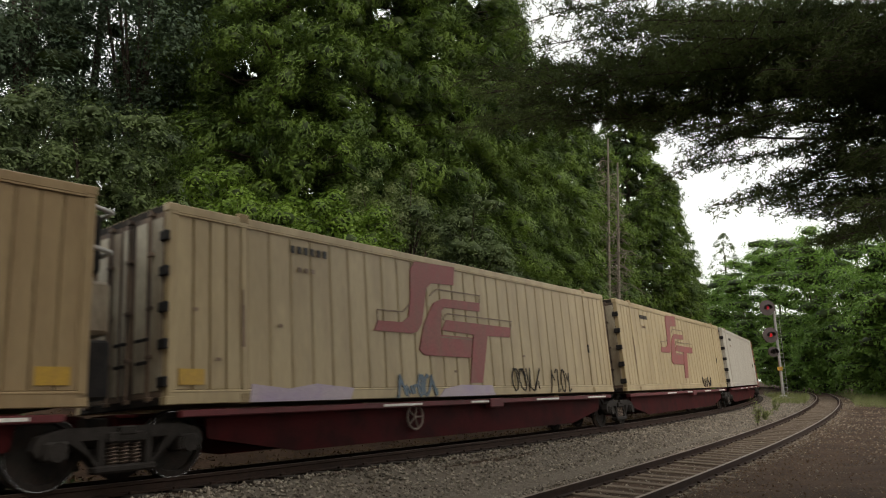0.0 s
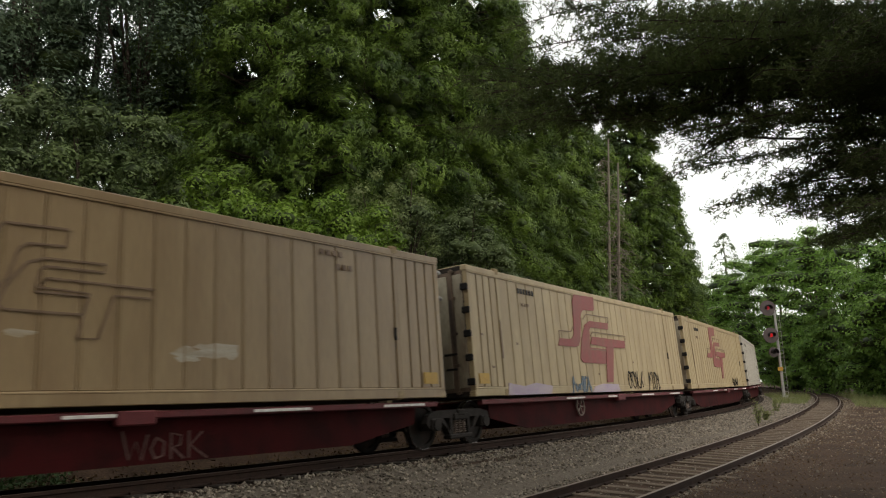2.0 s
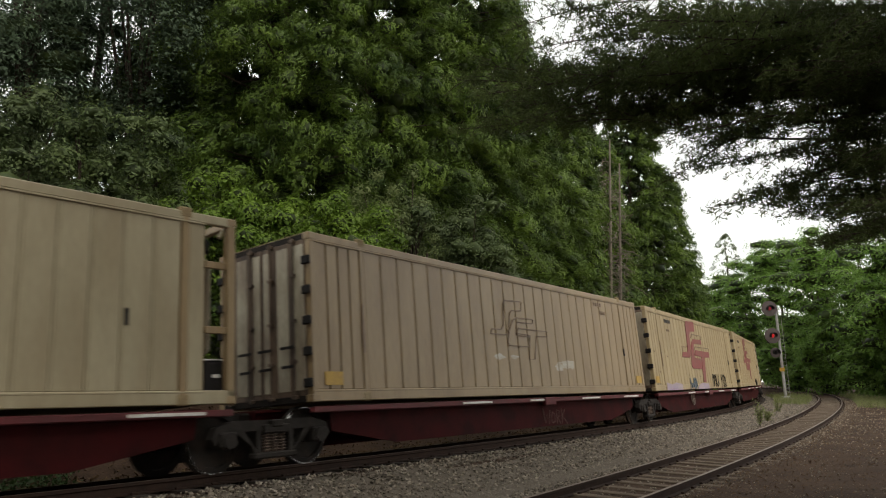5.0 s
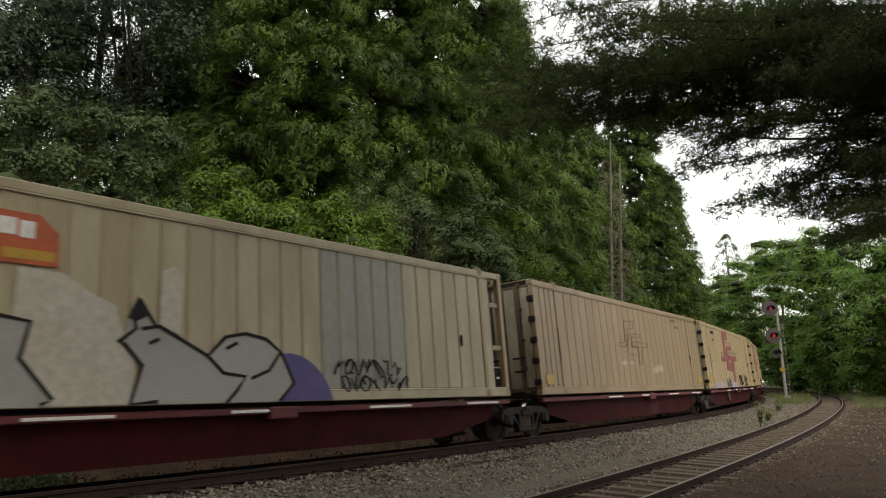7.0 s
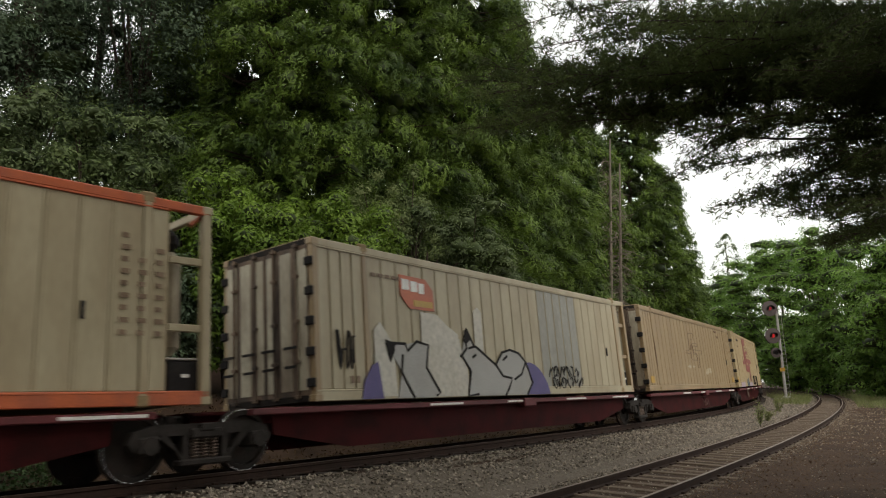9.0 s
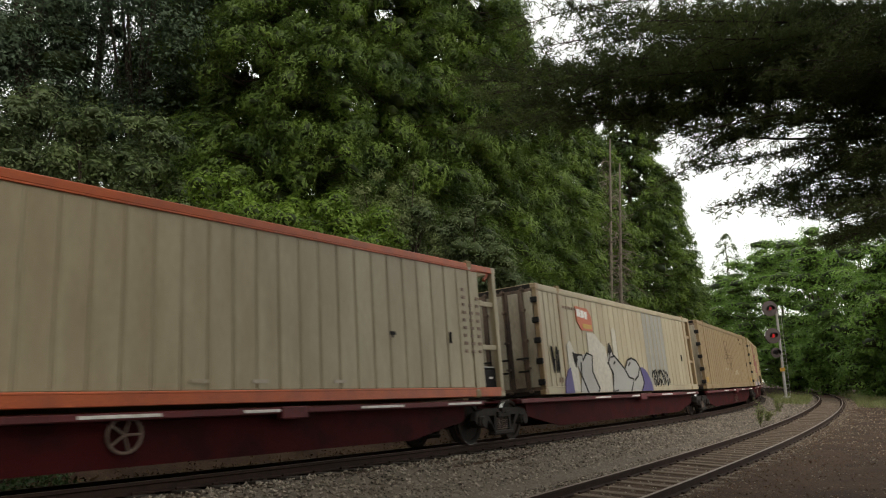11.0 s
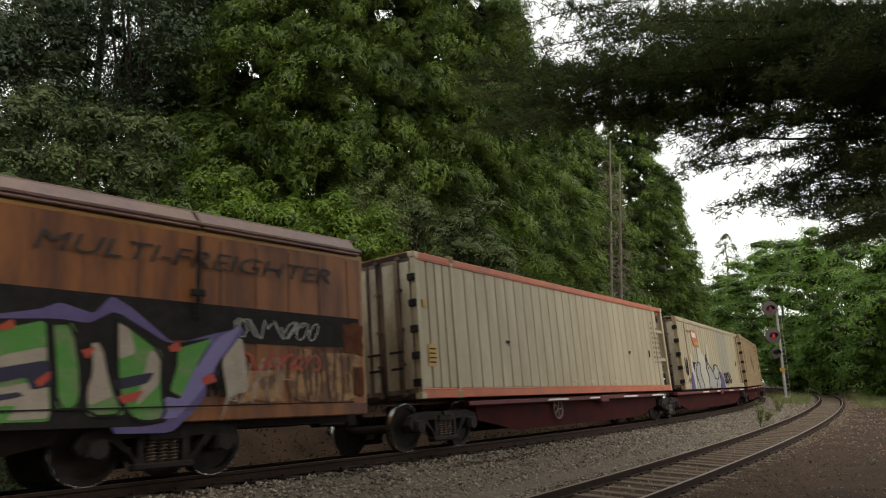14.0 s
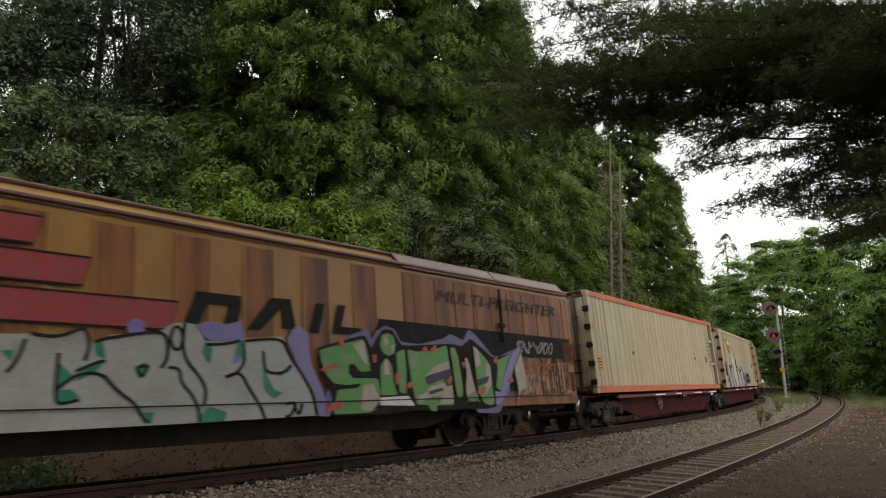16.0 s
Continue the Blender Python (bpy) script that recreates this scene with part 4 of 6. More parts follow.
def lettering(box, word, x, z, h, mat, y, width=None, slant=0.2, label=""):
    """Painted words on the side."""
    cu = bpy.data.curves.new("lettering", "FONT")
    cu.body, cu.size, cu.shear, cu.extrude, cu.offset = word, h / 0.72, slant, 0.003, 0.0
    cu.materials.append(mat)
    ob = new("lettering", cu)
    bpy.context.view_layer.update()
    if width:
        ob.scale.x = width / max(ob.dimensions.x, 0.01)
    ob.parent = box
    ob.location, ob.rotation_euler = (x, y, z), (math.pi / 2, 0, 0)
    if label:
        ob["label"] = label
    return ob


lettering(wagon_5, "MULTI-FREIGHTER", 6.66, 2.99, 0.27, FADEDBLACK, CAR - 0.006, 4.78, 0.25, "black italic lettering")
RAILSHAPES = (
    [(0.84, 2.05), (1.09, 2.66), (1.87, 2.65), (1.87, 2.46), (1.79, 2.19), (1.56, 2.18), (1.66, 2.49), (1.27, 2.48), (1.10, 2.09)],
    [(2.00, 2.14), (2.46, 2.68), (2.85, 2.69), (2.96, 2.19), (2.69, 2.18), (2.67, 2.53), (2.23, 2.13)],
    [(3.26, 2.15), (3.43, 2.67), (3.60, 2.67), (3.45, 2.14)],
    [(3.78, 2.16), (3.93, 2.68), (4.11, 2.68), (3.98, 2.29), (4.47, 2.28), (4.44, 2.15)])
for shape in RAILSHAPES:
    plate(wagon_5, "letter", shape, BLACK, "large black block letter", side=CAR)
plate(wagon_5, "black_band", [(4.75, 1.9), (4.95, 2.5), (12.1, 2.42), (12.1, 1.9)], BLACK, "broad black band", side=CAR)
for z0, z1, x1 in ((3.05, 3.42, -1.15), (2.57, 2.96, -0.5), (2.05, 2.47, 0.78)):
    plate(wagon_5, "red_stripe", [(-9.5, z0), (x1 - 0.1, z0), (x1, z1), (-9.5, z1)], RED, "slanted dark red stripe", side=CAR)
    strokes(wagon_5, "stripe_edge", [[(-9.5, z0), (x1 - 0.1, z0), (x1, z1), (-9.5, z1)]], 0.025, BLACK, side=CAR - 0.008)
GF = CAR - 0.012
SILVER_BODY = (
    [(-2.24, 0.71), (-2.31, 1.53), (-1.90, 1.80), (-1.55, 1.88), (-1.17, 1.90), (-0.90, 1.87), (-0.55, 2.01), (-0.45, 1.82), (-0.17, 1.94), (0.14, 1.96), (0.52, 2.03), (0.69, 2.14), (0.87, 2.17), (1.12, 2.14), (1.22, 1.91), (1.84, 1.97), (2.66, 2.05), (2.79, 1.78), (3.02, 1.46), (3.25, 1.13), (3.36, 0.75), (0.68, 0.72), (-1.46, 0.71)],)
SILVER_LINES_A = (
    [(-1.20, 1.90), (-0.90, 1.86), (-0.62, 1.98), (-0.54, 2.01), (-0.47, 1.78), (-0.53, 1.58)],
    [(-0.86, 1.67), (-0.88, 1.14), (-0.83, 1.02), (-0.58, 1.08)],
    [(-0.87, 1.20), (-0.66, 1.39), (-0.41, 1.43), (-0.25, 1.37)],
    [(-0.64, 1.44), (-0.35, 1.57), (-0.26, 1.58)],
    [(-0.41, 1.82), (-0.32, 1.87), (0.14, 1.96), (0.50, 2.02), (0.62, 1.92), (0.63, 1.63), (0.53, 1.50)],
    [(-0.25, 1.37), (-0.10, 1.20), (0.18, 1.01), (0.26, 0.84), (0.36, 0.76)],
    [(0.66, 1.92), (0.71, 1.77), (0.81, 1.76), (0.87, 1.93), (0.82, 2.09), (0.71, 2.10), (0.66, 1.92)],
    [(0.64, 1.51), (0.82, 1.50), (0.84, 1.29), (1.04, 1.11), (1.14, 0.87), (1.14, 0.73)],
    [(0.89, 2.16), (0.85, 1.84), (0.92, 1.60), (1.13, 1.40), (1.26, 1.18), (1.21, 0.97)])
SILVER_LINES_B = (
    [(1.24, 1.86), (1.54, 1.87), (1.83, 1.94)],
    [(1.57, 1.38), (1.84, 1.47), (2.01, 1.19), (2.22, 0.92), (2.30, 0.71)],
    [(1.91, 1.94), (2.66, 2.03), (2.77, 1.75), (3.06, 1.42), (3.29, 1.08), (3.35, 0.76)],
    [(2.27, 1.79), (2.29, 1.45), (2.65, 1.44), (2.82, 1.58)],
    [(-1.45, 1.42), (-1.34, 1.55), (-1.26, 1.83)],
    [(-1.90, 1.80), (-1.79, 1.22), (-1.60, 0.89)],
    [(1.89, 1.90), (1.93, 1.62), (1.77, 1.43), (1.59, 1.38)],
    [(0.34, 1.53), (0.16, 1.51), (0.25, 1.34), (0.34, 1.53)],
    [(2.70, 0.96), (2.93, 0.98), (2.81, 0.77), (2.69, 0.75)],
    [(2.87, 0.95), (2.96, 0.74), (3.04, 0.95)])
TEALS = (
    [(-0.86, 1.56), (-0.66, 1.37), (-0.86, 1.21)],
    [(-0.86, 1.20), (-0.69, 1.22), (-0.56, 1.10), (-0.83, 1.02)],
    [(-0.65, 1.31), (-0.47, 1.53), (-0.26, 1.58), (-0.41, 1.41)],
    [(-0.43, 1.84), (-0.31, 1.87), (-0.26, 1.60), (-0.39, 1.66)],
    [(0.13, 1.51), (0.31, 1.58), (0.29, 1.40), (0.21, 1.35)],
    [(0.26, 0.90), (0.45, 0.89), (0.41, 0.74), (0.28, 0.76)],
    [(1.23, 1.90), (1.35, 1.82), (1.31, 1.56), (1.18, 1.73)],
    [(1.15, 0.81), (1.30, 0.95), (1.60, 0.86), (1.57, 0.73), (1.16, 0.72)],
    [(1.79, 1.97), (1.93, 1.93), (1.90, 1.66), (1.76, 1.72)],
    [(2.26, 1.56), (2.47, 1.18), (2.65, 1.13), (2.47, 1.04), (2.29, 1.18)],
    [(2.50, 1.43), (2.87, 1.57), (2.78, 1.47), (2.59, 1.39)],
    [(-1.53, 1.68), (-1.38, 1.69), (-1.33, 1.90), (-1.40, 1.55)])
LILACS = (
    [(0.02, 1.97), (0.02, 2.11), (0.14, 2.19), (0.26, 2.14), (0.27, 1.99)],
    [(1.05, 2.14), (1.31, 2.22), (1.58, 2.18), (1.87, 2.26), (1.91, 1.97), (1.54, 1.91), (1.24, 1.94)],
    [(2.73, 2.01), (2.96, 2.26), (3.20, 2.13), (3.22, 1.65), (3.48, 1.18), (3.65, 0.72), (3.38, 0.74), (3.23, 1.16), (2.98, 1.53)],
    [(1.79, 1.92), (1.87, 1.95), (1.84, 1.62), (1.69, 1.57)])
BLUES = (
    [(3.86, 1.96), (4.09, 2.12), (4.62, 2.28), (4.73, 2.08), (4.84, 2.25), (5.11, 2.37), (5.35, 2.32), (5.50, 2.08), (6.05, 2.05), (6.83, 2.20), (7.07, 2.31), (7.50, 2.19), (7.72, 2.45), (7.98, 2.32), (8.62, 1.83), (9.22, 2.01), (9.78, 2.14), (9.42, 1.59), (9.00, 0.96), (8.61, 0.62), (7.75, 0.65), (7.68, 1.95), (3.68, 1.68), (3.69, 0.78), (3.44, 0.74), (3.50, 1.00), (3.63, 1.21), (3.47, 1.57), (3.38, 1.86)],)
BLACKS = (
    [(3.40, 1.77), (3.42, 1.90), (4.54, 2.17), (4.70, 1.92), (4.82, 2.09), (5.02, 2.30), (5.28, 2.30), (5.43, 2.12), (5.55, 2.00), (7.06, 2.10), (7.43, 2.06), (7.77, 2.25), (8.55, 1.83), (9.22, 1.96), (8.79, 1.17), (8.48, 0.72), (5.75, 0.76), (4.83, 0.71), (3.65, 0.73), (3.71, 1.03), (3.48, 1.42)],)
GREENS_S = (
    [(3.44, 1.85), (3.94, 1.97), (4.50, 2.09), (4.60, 1.79), (4.64, 1.50), (4.37, 1.49), (4.24, 1.63), (4.11, 1.61), (4.09, 1.47), (4.19, 1.37), (4.82, 1.37), (4.89, 1.12), (4.84, 0.95), (4.66, 0.76), (3.71, 0.75), (3.76, 0.95), (3.82, 1.17), (4.33, 1.20), (4.40, 1.28), (4.04, 1.25), (3.74, 1.28), (3.55, 1.46), (3.46, 1.68)],
    [(4.92, 1.60), (5.03, 1.73), (5.10, 1.75), (5.22, 1.61), (5.25, 1.28), (5.33, 1.06), (4.89, 1.06), (4.90, 1.40)],
    [(5.36, 1.86), (5.59, 1.94), (5.62, 1.61), (5.59, 1.08), (5.40, 1.11), (5.36, 1.53)],
    [(4.93, 1.99), (4.98, 2.18), (5.13, 2.23), (5.30, 2.18), (5.35, 2.03), (5.30, 1.84), (5.13, 1.79), (4.99, 1.85)])
GREENS_E = (
    [(5.67, 1.94), (5.94, 1.90), (6.43, 1.93), (6.91, 2.07), (6.96, 1.58), (7.03, 0.94), (7.01, 0.83), (6.47, 0.84), (6.46, 0.72), (6.28, 0.74), (6.22, 0.85), (5.85, 0.87), (5.76, 1.28)],
    [(6.98, 2.03), (7.25, 2.05), (7.39, 1.28), (7.35, 0.97), (7.10, 0.98), (7.04, 1.59)],
    [(7.45, 1.82), (7.62, 1.84), (7.75, 1.28), (7.96, 0.88), (7.47, 0.87), (7.42, 1.20), (7.50, 1.44)],
    [(7.79, 2.14), (8.01, 2.02), (8.44, 1.72), (8.44, 1.19), (8.52, 0.82), (8.24, 0.77), (7.99, 0.86), (7.84, 1.20)],
    [(8.67, 1.78), (9.04, 1.89), (9.20, 1.94), (8.98, 1.58), (8.77, 1.09), (8.57, 1.19), (8.67, 1.53)])
BEIGES = (
    [(6.17, 1.41), (6.48, 1.63), (6.94, 1.74), (6.95, 1.57), (6.24, 1.37)],
    [(6.25, 1.20), (6.97, 1.34), (7.03, 0.87), (6.55, 0.86), (6.66, 1.03), (6.37, 1.02), (5.90, 0.89), (5.89, 1.02), (6.19, 1.11)],
    [(7.48, 1.80), (7.61, 1.82), (7.72, 1.32), (7.78, 1.12), (7.49, 1.01), (7.43, 1.20), (7.52, 1.44)],
    [(7.81, 2.09), (7.98, 2.02), (8.06, 1.69), (7.84, 1.60)],
    [(8.26, 1.74), (8.42, 1.68), (8.40, 1.28), (8.24, 1.11), (8.10, 0.99), (8.14, 1.20)],
    [(9.36, 1.63), (9.70, 2.01), (9.83, 1.18), (9.51, 1.10), (9.34, 0.71), (9.46, 1.10)])
BEIGES_S = (
    [(4.21, 1.97), (4.50, 2.07), (4.58, 1.59), (4.43, 1.71)],
    [(4.44, 1.24), (4.69, 1.28), (4.87, 0.96), (4.58, 0.78), (4.35, 0.82)],
    [(5.01, 1.67), (5.10, 1.74), (5.16, 1.44), (4.99, 1.44)],
    [(5.03, 2.10), (5.09, 2.19), (5.15, 2.04), (5.06, 1.97)],
    [(5.21, 1.98), (5.33, 2.03), (5.26, 1.84)])
SLASH = (
    [(6.17, 1.42), (6.98, 1.58), (7.02, 1.25), (6.80, 1.21), (6.73, 1.37), (6.22, 1.24)],
    [(6.24, 1.12), (6.65, 1.19), (6.73, 1.14), (6.26, 1.05)],
    [(7.78, 1.34), (8.33, 1.44), (8.24, 1.29), (7.83, 1.20)])
LILACS2 = (
    [(9.72, 2.18), (9.32, 1.62), (9.10, 1.26), (8.87, 1.00), (8.67, 0.82), (8.43, 0.81), (8.51, 1.11), (8.72, 1.07), (8.91, 1.45), (9.28, 1.94)],)
WHITEBLOCK = (
    [(4.87, 1.02), (5.62, 1.04), (5.80, 0.85), (4.85, 0.88)],)
REDS = (
    [(3.39, 1.51), (3.76, 1.63), (3.91, 1.58), (3.47, 1.48)],
    [(3.90, 1.02), (3.94, 0.87), (3.51, 0.78), (3.61, 0.92)],
    [(3.86, 2.02), (3.97, 2.08), (4.01, 1.95), (3.91, 1.91)],
    [(5.27, 1.40), (5.38, 1.53), (5.41, 1.32), (5.31, 1.24)],
    [(4.68, 1.79), (4.81, 1.82), (4.79, 1.66), (4.71, 1.66)],
    [(5.60, 1.26), (5.77, 1.32), (5.75, 1.21), (5.63, 1.18)])
REDS2 = (
    [(6.11, 1.93), (6.21, 2.02), (6.29, 1.95), (6.22, 1.87)],
    [(6.36, 1.95), (6.54, 2.06), (6.57, 1.95), (6.43, 1.91)],
    [(6.83, 1.32), (7.00, 1.45), (7.00, 1.34), (6.88, 1.24)],
    [(7.43, 1.59), (7.35, 1.71), (7.54, 1.76)],
    [(9.03, 1.35), (9.19, 1.45), (9.28, 1.32), (9.08, 1.26)],
    [(7.83, 1.12), (8.19, 1.20), (8.10, 1.07), (7.92, 1.02)],
    [(8.52, 1.79), (8.67, 1.88), (8.72, 1.75), (8.57, 1.72)])


def rounded(pts, times=2):
    """A closed outline with its corners cut into soft curves."""
    for _ in range(times):
        pts = [(a[0] * u + b[0] * (1 - u), a[1] * u + b[1] * (1 - u)) for a, b in zip(pts, pts[1:] + pts[:1]) for u in (0.9, 0.1)]
    return pts


def flowing(pts, times=2):
    """An open line with soft bends."""
    for _ in range(times):
        inner = [(a[0] * u + b[0] * (1 - u), a[1] * u + b[1] * (1 - u)) for a, b in zip(pts, pts[1:]) for u in (0.75, 0.25)]
        pts = [pts[0]] + inner[1:-1] + [pts[-1]]
    return pts


plate(wagon_5, "silver_ground", SILVER_BODY[0], SILVER, "silver sprayed letters run together", side=GF)
plate(wagon_5, "violet_halo", rounded(BLUES[0], 1), LILAC, "violet sprayed halo", side=GF - 0.002)
for shape in LILACS:
    plate(wagon_5, "lilac_bubble", rounded(shape), PALELILAC, "pale lilac sprayed bubble", side=GF - 0.006)
plate(wagon_5, "black_ground", rounded(BLACKS[0], 1), BLACK, "black sprayed ground", side=GF - 0.006)
for shape in TEALS:
    plate(wagon_5, "teal_fill", rounded(shape, 1), TEAL, "dark teal sprayed fill", side=GF - 0.008)
for line in SILVER_LINES_A + SILVER_LINES_B:
    strokes(wagon_5, "black_outline", [flowing(line)], 0.045, BLACK, "black sprayed outline", side=GF - 0.012)
for shape in GREENS_S + GREENS_E:
    plate(wagon_5, "green_letter_shape", rounded(shape, 1), GREEN, "bright green sprayed letter shape", side=GF - 0.012)
for shape in BEIGES_S + BEIGES:
    plate(wagon_5, "tan_fill", rounded(shape), TAN, "pale pinkish sprayed fill", side=GF - 0.016)
for shape in SLASH:
    plate(wagon_5, "navy_slash", rounded(shape, 1), INDIGO, "dark indigo sprayed slash", side=GF - 0.02)
plate(wagon_5, "lilac_stroke", rounded(LILACS2[0], 1), PALELILAC, "lilac sprayed stroke", side=GF - 0.018)
for shape in REDS + REDS2:
    plate(wagon_5, "red_accent", rounded(shape, 1), PINKRED, "red-orange sprayed accent", side=GF - 0.024)
for shape in GREENS_E[1:4]:
    strokes(wagon_5, "black_outline", [flowing(shape + shape[:1], 1)], 0.04, BLACK, side=GF - 0.022)
plate(wagon_5, "white_block", WHITEBLOCK[0], PAINTWHITE, "white sprayed block", side=GF - 0.026)
RUSTMARK = material("dark_brown_spray", (0.06, 0.03, 0.02), 0.6, (0.1, 0.05, 0.03), 5.0)
scrawl(wagon_5, 9.6, 1.98, 1.6, 0.3, 7, GALV, 22, 0.016, side=GF)
scrawl(wagon_5, 9.5, 1.5, 1.7, 0.25, 6, PINKRED, 23, 0.04, side=GF)
scrawl(wagon_5, 9.4, 1.0, 1.2, 0.7, 5, TAN, 24, 0.016, side=GF)
scrawl(wagon_5, 10.7, 1.0, 1.2, 0.9, 8, RUSTMARK, 27, 0.018, side=GF)
scrawl(wagon_5, 9.1, 1.1, 0.4, 0.6, 5, BLACK, 25, 0.03, side=GF - 0.01)

PEEL = material("peeling_rusty_paint", (0.34, 0.185, 0.075), 0.65, (0.1, 0.038, 0.02), 3.2, low=0.44, high=0.58, mix=0.85, fine=18, speckle=0.25, bump=0.3)
RUSTBLOOM = material("dark_rust_bloom", (0.09, 0.03, 0.018), 0.8, (0.15, 0.06, 0.025), 5.0, bump=0.4)
r7 = random.Random(17)
for x0, x1, z0, z1, mat, name, lab in ((10.55, 12.1, 1.0, 1.86, PEEL, "peeled_patch", "peeling orange and rust paint"), (9.55, 10.5, 1.0, 1.5, PEEL, "peeled_patch", "peeling orange and rust paint"),
                                       (11.72, 12.2, 1.75, 2.36, RUSTBLOOM, "rust_bloom", "dark rust bloom"), (11.9, 12.18, 1.05, 1.6, RUSTBLOOM, "rust_bloom", "dark rust bloom")):
    shape = []
    for k in range(22):
        a = k / 22 * math.tau
        cx, cz = max(-0.8, min(0.8, 1.2 * math.cos(a))) / 0.8, max(-0.8, min(0.8, 1.2 * math.sin(a))) / 0.8
        shape.append(((x0 + x1) / 2 + cx * (x1 - x0) / 2 * r7.uniform(0.82, 1.0), (z0 + z1) / 2 + cz * (z1 - z0) / 2 * r7.uniform(0.78, 1.02)))
    plate(wagon_5, name, shape, mat, lab, side=CAR - 0.001)
CHALK = material('faded_chalk', (0.12, 0.075, 0.065), 0.8, (0.1, 0.05, 0.045), 6.0)
wk = [w for w, *_ in moving if w.name.startswith("container_wagon")][4]
WORD = [[(0.8, 0.66), (0.9, 0.28), (1.0, 0.5), (1.08, 0.26), (1.17, 0.6)], [(1.3, 0.55), (1.22, 0.4), (1.28, 0.27), (1.4, 0.3), (1.42, 0.48), (1.3, 0.55)],
        [(1.52, 0.24), (1.52, 0.6), (1.68, 0.56), (1.66, 0.43), (1.54, 0.4), (1.72, 0.24)], [(1.8, 0.62), (1.8, 0.24)], [(2.02, 0.6), (1.82, 0.42), (2.1, 0.22)]]
strokes(wk, "chalk_word", WORD, 0.03, CHALK, "pale chalked word on the side plate", side=-1.056)
strokes(wagon_5, "sill_line", [[(-11.5, 0.97), (11.9, 0.97)]], 0.02, BLACK, "dark seam along the sill", side=GF - 0.03)
for b in (box_1, box_2, box_0):
    bars(b, "rust_streak", [(-6.13, 0.85, -6.07, 1.5), (-6.12, 1.5, -6.09, 1.75)], EDGE, "brown rust streak below the latch", side=-1.256)


# ---- trees and plants ----
def leaf_quads(c, n, size, aspect, rng, way=None):
    """Pointed leaves at places c, facing n, along a way if one is given: their corners."""
    r = rng.normal(size=c.shape)
    if way is not None:
        r = np.cross(way + 0.45 * r, n)
    t = np.cross(n, r)
    t /= np.linalg.norm(t, axis=1, keepdims=True) + 1e-9
    b = np.cross(n, t)
    b /= np.linalg.norm(b, axis=1, keepdims=True) + 1e-9
    s = size[:, None]
    return np.stack([c - t * s - b * s * aspect, c - t * s + b * s * aspect, c + t * s], 1)


def needle_quads(c, way, size, rng):
    """Thin needles at places c that follow the twig's way."""
    t = way * 0.7 + rng.normal(0, 0.7, c.shape)
    t /= np.linalg.norm(t, axis=1, keepdims=True)
    b = np.cross(t, rng.normal(size=c.shape))
    b /= np.linalg.norm(b, axis=1, keepdims=True) + 1e-9
    s = size[:, None]
    return np.stack([c - t * s - b * s * 0.18, c - t * s + b * s * 0.18, c + t * s], 1)


def leaves_mesh(name, quads, mat):
    v = np.concatenate(quads).reshape(-1, 3)
    return raw_mesh(name, v, np.arange(len(v)).reshape(-1, quads[0].shape[1]), mat)


def lobe(rng, centre, axes, scale, count, size, aspect=0.55, up=0.5, fill=0.35, plume=False):
    """Leaves on and in one soft ellipsoid; axes: three rows."""
    d = rng.normal(size=(count, 3))
    d /= np.linalg.norm(d, axis=1, keepdims=True)
    r = 1 - fill * rng.random((count, 1)) ** 1.5
    r *= 1 + 0.25 * np.sin(d[:, :1] * 5 + d[:, 1:2] * 7)
    p = (d * r * scale) @ axes + centre
    n = d @ axes + rng.normal(0, 0.2, (count, 3)) + [0, 0, up]
    return leaf_quads(p, n, rng.uniform(0.6, 1.25, count) * size, aspect, rng, axes[0] if plume else None)


def blob_mesh(blobs):
    """Soft solid cores inside the foliage: centre, axes and scale of each."""
    bm = bmesh.new()
    bmesh.ops.create_icosphere(bm, subdivisions=1, radius=1.0)
    base = np.array([v.co[:] for v in bm.verts])
    tri = np.array([[v.index for v in f.verts] for f in bm.faces])
    bm.free()
    rng = np.random.default_rng(1)
    vs, fs = [], []
    for i, (c, ax, sc) in enumerate(blobs):
        vs.append((base * rng.uniform(0.75, 1.15, (len(base), 1)) * sc) @ ax + c)
        fs.append(tri + i * len(base))
    return np.concatenate(vs), np.concatenate(fs)


def tube(bm, pts, r0, r1, seg=7):
    """A tapered limb through points."""
    pts = [Vector(q) for q in pts]
    rings = []
    for i, q in enumerate(pts):
        d = (pts[min(i + 1, len(pts) - 1)] - pts[max(i - 1, 0)]).normalized()
        u = d.orthogonal().normalized()
        w = d.cross(u)
        r = r0 + (r1 - r0) * i / (len(pts) - 1)
        rings.append([bm.verts.new(q + (u * math.cos(a) + w * math.sin(a)) * r) for a in (k / seg * math.tau for k in range(seg))])
    for a, b in zip(rings, rings[1:]):
        for k in range(seg):
            bm.faces.new((a[k], a[(k + 1) % seg], b[(k + 1) % seg], b[k]))
    bm.faces.new(rings[0][::-1])
    bm.faces.new(rings[-1])


def land(x, y):
    """The ground's height at a place."""
    s = min(range(-90, 140), key=lambda k: (on_line(k) - Vector((x, y, 0))).length)
    a = PSI + BEND * s
    q = on_line(s)
    return ground_height(s, (x - q.x) * math.sin(a) - (y - q.y) * math.cos(a))


def axes_of(out, droop, rng):
    """Three axes: outward with a droop, sideways, and up."""
    f = np.array([math.cos(out) * math.cos(droop), math.sin(out) * math.cos(droop), -math.sin(droop)])
    s = np.array([-math.sin(out), math.cos(out), 0.0])
    return np.stack([f, s, np.cross(f, s)])


